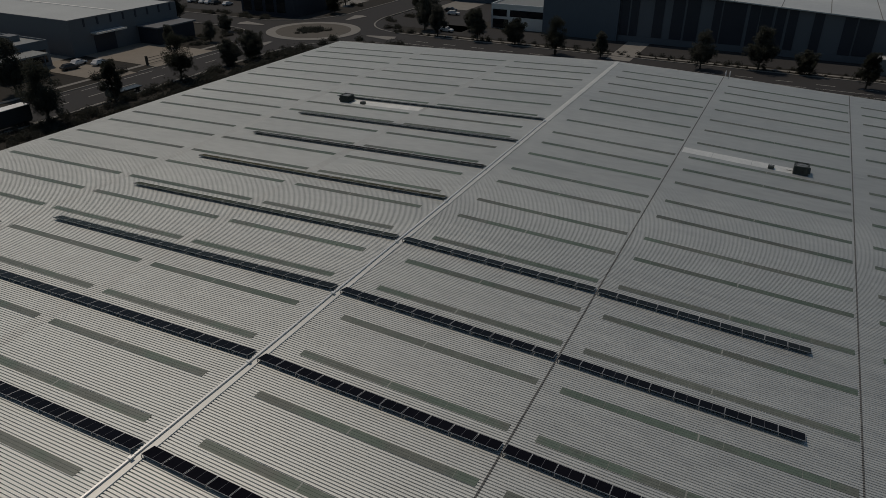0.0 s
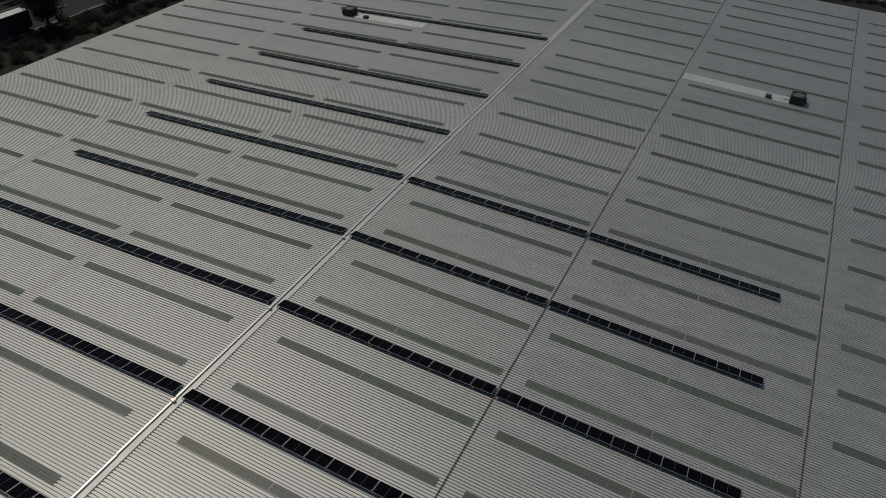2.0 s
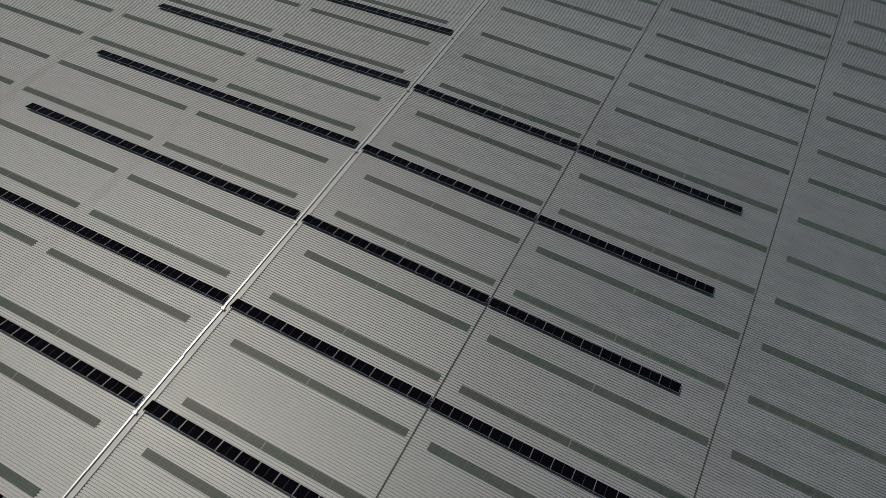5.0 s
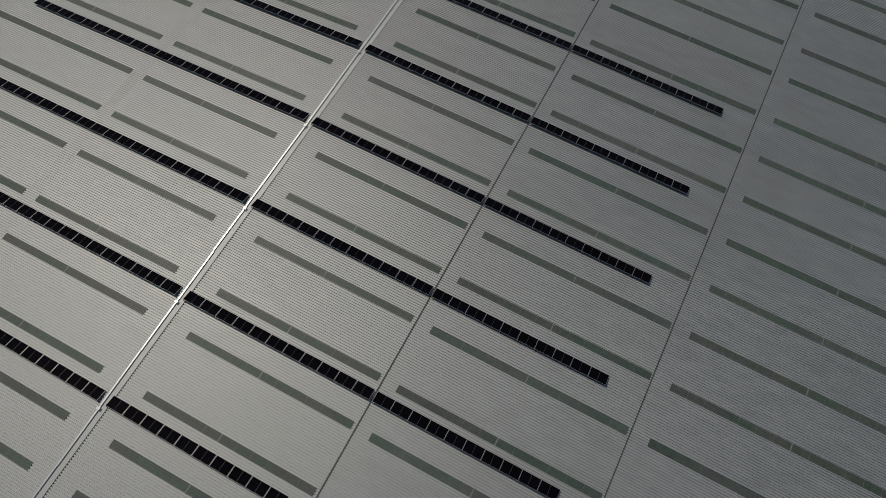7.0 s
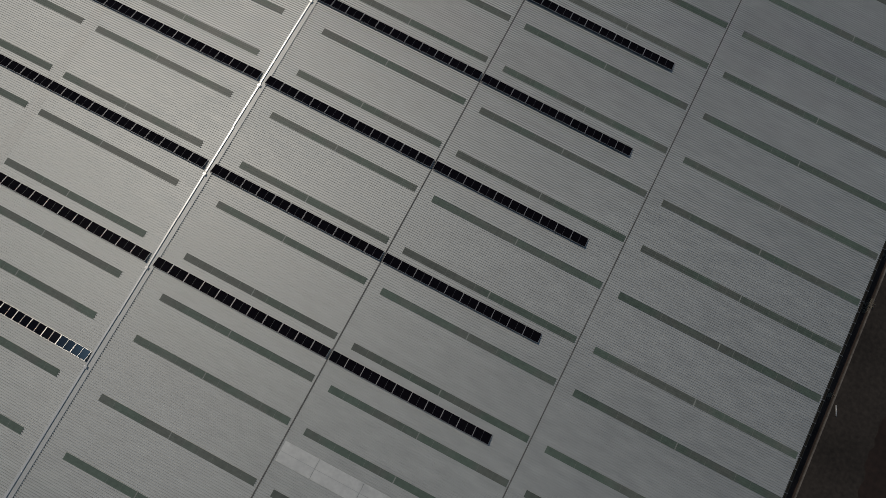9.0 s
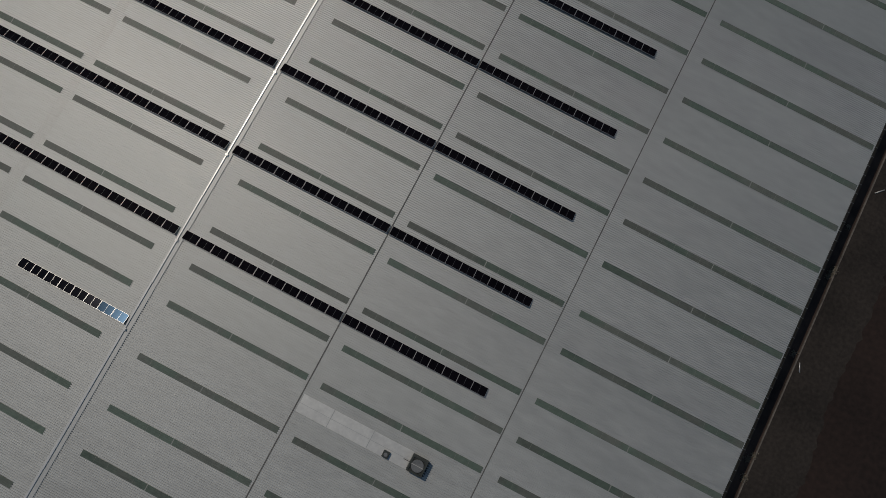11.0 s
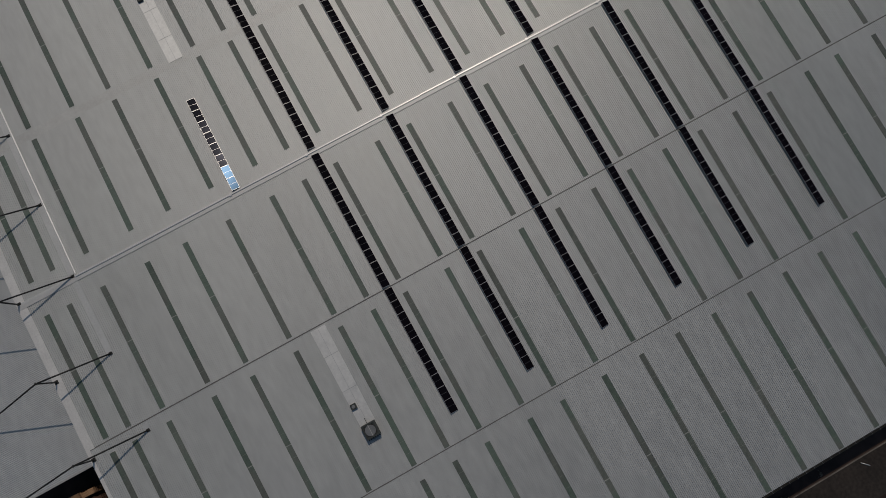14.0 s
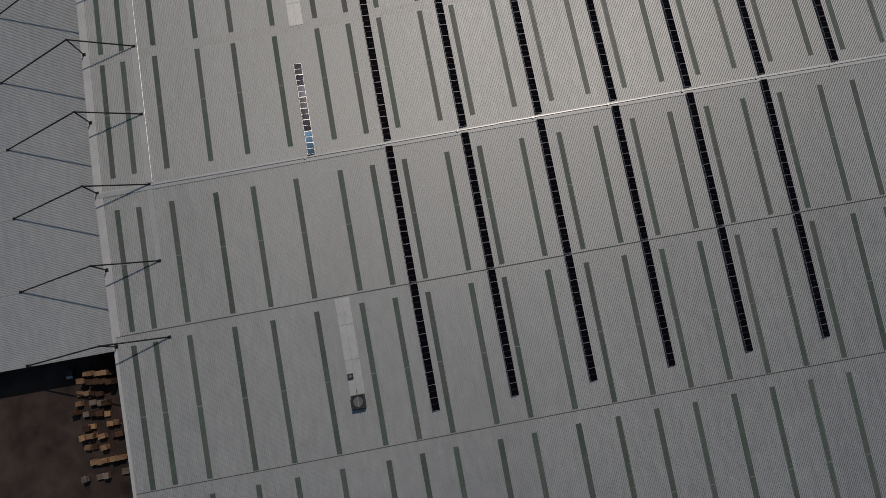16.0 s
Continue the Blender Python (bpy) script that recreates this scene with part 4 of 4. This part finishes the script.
# ---- trees and shrubs ----
def tree_thing(h, spread, seed, label):
    """A tapered trunk, forked limbs, and a crown of small leaf sprays with gaps."""
    r = random.Random(seed)
    t = thing("street_tree", pose(0, 0, 0), label, "tree", "street trees")
    bm = bmesh.new()
    fork = h * 0.2
    lean = Vector((r.uniform(-0.2, 0.2), r.uniform(-0.2, 0.2), 0))
    tube(bm, (0, 0, 0), Vector((0, 0, fork)) + lean, h * 0.028, h * 0.02, 8)
    ends = []
    for k in range(7):
        a = k * 2.4 + r.uniform(-0.4, 0.4)
        e = Vector((math.cos(a) * spread * r.uniform(0.25, 0.6), math.sin(a) * spread * r.uniform(0.25, 0.6), h * r.uniform(0.34, 0.86)))
        tube(bm, Vector((0, 0, fork * r.uniform(0.8, 1.0))) + lean, e, h * 0.013, h * 0.004, 6)
        ends.append(e)
    ends.append(Vector((0, 0, h * 0.92)))
    tube(bm, Vector((0, 0, fork)) + lean, ends[-1], h * 0.016, h * 0.004, 6)
    part("trunk", bm, M_BARK, t, "grey-brown trunk and limbs")
    verts, faces = [], []
    lumps = [(e, 1.0) for e in ends for c in range(9)]
    for c in range(70):
        # fills an egg-shaped crown, widest below the middle
        u = r.uniform(0.0, 1.0)
        wide = spread * 0.6 * math.sin(math.pi * (0.12 + 0.83 * u ** 0.8)) ** 0.7
        a = r.uniform(0, 2 * math.pi)
        rad = wide * math.sqrt(r.uniform(0, 1))
        lumps.append((Vector((math.cos(a) * rad, math.sin(a) * rad, h * (0.2 + 0.78 * u))), 0.45))
    for e, loose in lumps:
        o = e + Vector((r.gauss(0, spread * 0.17), r.gauss(0, spread * 0.17), r.gauss(0, h * 0.09))) * loose
        size = spread * r.uniform(0.13, 0.24)
        for q in range(90):
            d = Vector((r.gauss(0, 1), r.gauss(0, 1), r.gauss(0, 1))).normalized() * size * r.uniform(0.4, 1.1)
            n1 = Vector((r.gauss(0, 1), r.gauss(0, 1), r.gauss(0, 0.6))).normalized()
            n2 = n1.orthogonal().normalized()
            s = r.uniform(0.1, 0.22)
            base = len(verts)
            verts += [o + d + n1 * s, o + d + n2 * s * 0.5, o + d - n1 * s, o + d - n2 * s * 0.5]
            faces.append((base, base + 1, base + 2, base + 3))
    me = bpy.data.meshes.new("crown")
    me.from_pydata(verts, [], faces)
    me.materials.append(M_LEAF)
    put("crown", me, t, "loose dark olive crown")
    return t


protos = [tree_thing(9.6, 4.4, 11, "tall dark olive gum tree on the verge"), tree_thing(8.6, 3.2, 12, "slender dark street tree on the verge"), tree_thing(6.4, 3.7, 13, "small round dark street tree on the verge")]
TREES = [(-98.7, 84.5, 0, 1.15), (-99.6, 101.0, 1, 0.95), (-100.3, 121.0, 0, 1.02), (-100.5, 138.0, 2, 0.95), (-99.8, 146.0, 2, 1.05),
         (-56.2, 195.5, 1, 1.1), (-44.1, 195.6, 2, 1.1), (-29.4, 188.2, 0, 0.98), (-17.2, 190.5, 1, 0.8), (9.0, 189.5, 0, 0.9), (22.3, 195.3, 0, 1.12), (33.0, 195.2, 2, 0.9), (46.2, 186.8, 1, 1.0), (60, 195.5, 1, 1.0),
         (-70, 196.5, 1, 1.1), (-78, 203, 0, 1.0), (-83, 215, 0, 1.1), (-92, 225, 1, 1.1), (-98, 240, 0, 1.0), (-122, 216, 2, 1.0), (-128, 232, 1, 0.9), (-133, 172, 2, 0.8), (-126, 158, 0, 0.65), (-131, 147, 1, 0.7), (-124, 95, 0, 1.2), (-127, 84, 1, 1.1), (-100.5, 60, 0, 1.2), (-122, 70, 0, 1.0), (-64, 209, 2, 1.0), (-160, 178, 0, 1.0), (-175, 190, 1, 1.0)]
rng = random.Random(5)
for x, y, k, s in TREES:
    m = pose(x, y, -0.12, 0, 0, rng.uniform(0, 360)) @ Matrix.Scale(s, 4)
    c = copy_thing(protos[k], m)
    c.scale = (s, s, s * rng.uniform(0.92, 1.08))
for t in protos:
    for ob in (*t.children, t):
        bpy.data.objects.remove(ob)


def shrubs(name, spots, label, seed, mat=M_SHRUB):
    """A bed of low loose shrubs as one mass of leaf sprays."""
    r = random.Random(seed)
    verts, faces = [], []
    for x, y, s in spots:
        for q in range(int(190 * s)):
            d = Vector((r.gauss(0, 0.42), r.gauss(0, 0.42), abs(r.gauss(0, 0.42)))) * s
            n1 = Vector((r.gauss(0, 1), r.gauss(0, 1), r.gauss(0, 0.7))).normalized()
            n2 = n1.orthogonal().normalized()
            w = r.uniform(0.1, 0.2) * (0.6 + 0.4 * s)
            o = Vector((x, y, -0.1)) + d
            base = len(verts)
            verts += [o + n1 * w, o + n2 * w * 0.55, o - n1 * w, o - n2 * w * 0.55]
            faces.append((base, base + 1, base + 2, base + 3))
    me = bpy.data.meshes.new(name)
    me.from_pydata(verts, [], faces)
    me.materials.append(mat)
    return tagged(put(name, me), label, "shrubs", kind="stuff")


r = random.Random(21)
shrubs("shrub_bed", [(-98.5 + r.gauss(0, 1.6), y + r.uniform(-1, 1), r.uniform(0.6, 1.3)) for y in range(60, 162)], "dark shrubs between street and warehouse", 1)
shrubs("shrub_bed", [(-92.5 + r.gauss(0, 2.2), 60 + 0.6 * k + r.uniform(-1, 1), r.uniform(0.8, 1.5)) for k in range(175)], "dark shrubs between street and warehouse", 2)
shrubs("shrub_bed", [(x + r.uniform(-1, 1), 176 + r.gauss(0, 0.9), r.uniform(0.6, 1.2)) for x in range(-84, 90)], "dark shrubs along the northern verge", 3)
shrubs("shrub_bed", [(x + r.uniform(-1, 1), 195.6 + r.gauss(0, 0.6), r.uniform(0.4, 1.0)) for x in range(-76, 90, 3)], "low shrubs along the far kerb", 4)
shrubs("shrub_bed", [(-119.6 + r.gauss(0, 0.5), 112 + k * 0.7, r.uniform(0.9, 1.4)) for k in range(13)], "clipped dark hedge beside the driveway", 5)
shrubs("shrub_bed", [(-130 + r.gauss(0, 3), 152 + k * 0.9, r.uniform(0.7, 1.4)) for k in range(26)], "dark shrubs near the roundabout", 6)
shrubs("shrub_bed", [(RC.x + r.gauss(0, 2.0), RC.y + r.gauss(0, 2.0), r.uniform(0.6, 1.1)) for k in range(80)], "low dark planting on the roundabout", 7)
shrubs("shrub_bed", [(68.5 + r.gauss(0, 0.2), y + r.uniform(-0.4, 0.4), r.uniform(0.3, 0.55)) for y in (33.2, 32.6, 32.0, 31.5, 7.9, 7.3, 5.3, 38.8, 21.4)], "small bleached weeds beside the kerb", 8, M_WEED)
shrubs("shrub_bed", [(x + r.uniform(-1, 1), 198.8 + r.gauss(0, 0.5), r.uniform(0.5, 1.2)) for x in range(-60, 90, 3)], "dark hedge before the northern shed", 9)
shrubs("shrub_bed", [(x + r.gauss(0, 0.5), y + r.gauss(0, 0.5), r.uniform(1.3, 1.9)) for x, y in ((-96.5, 92.3), (-97.5, 104), (-98.5, 110), (-98.9, 116), (-99, 130), (-97.1, 151), (-96.4, 158), (-96.5, 163), (-94, 170.3), (-94.4, 176), (-87.1, 179.5), (-74.5, 177), (-72.7, 177.5)) for k in range(2)], "tall dark bushes between street and warehouse", 10)
shrubs("shrub_bed", [(x + r.gauss(0, 1.6), y + r.gauss(0, 1.0), r.uniform(0.8, 1.5)) for x, y in ((-162, 196), (-159, 199), (-143, 194.5), (-137, 196), (-147, 198), (-127.5, 222), (-123.5, 233), (-96, 212), (-92.5, 222), (-88, 201), (-83, 197)) for k in range(6)], "dark planted beds round the street corners", 11)
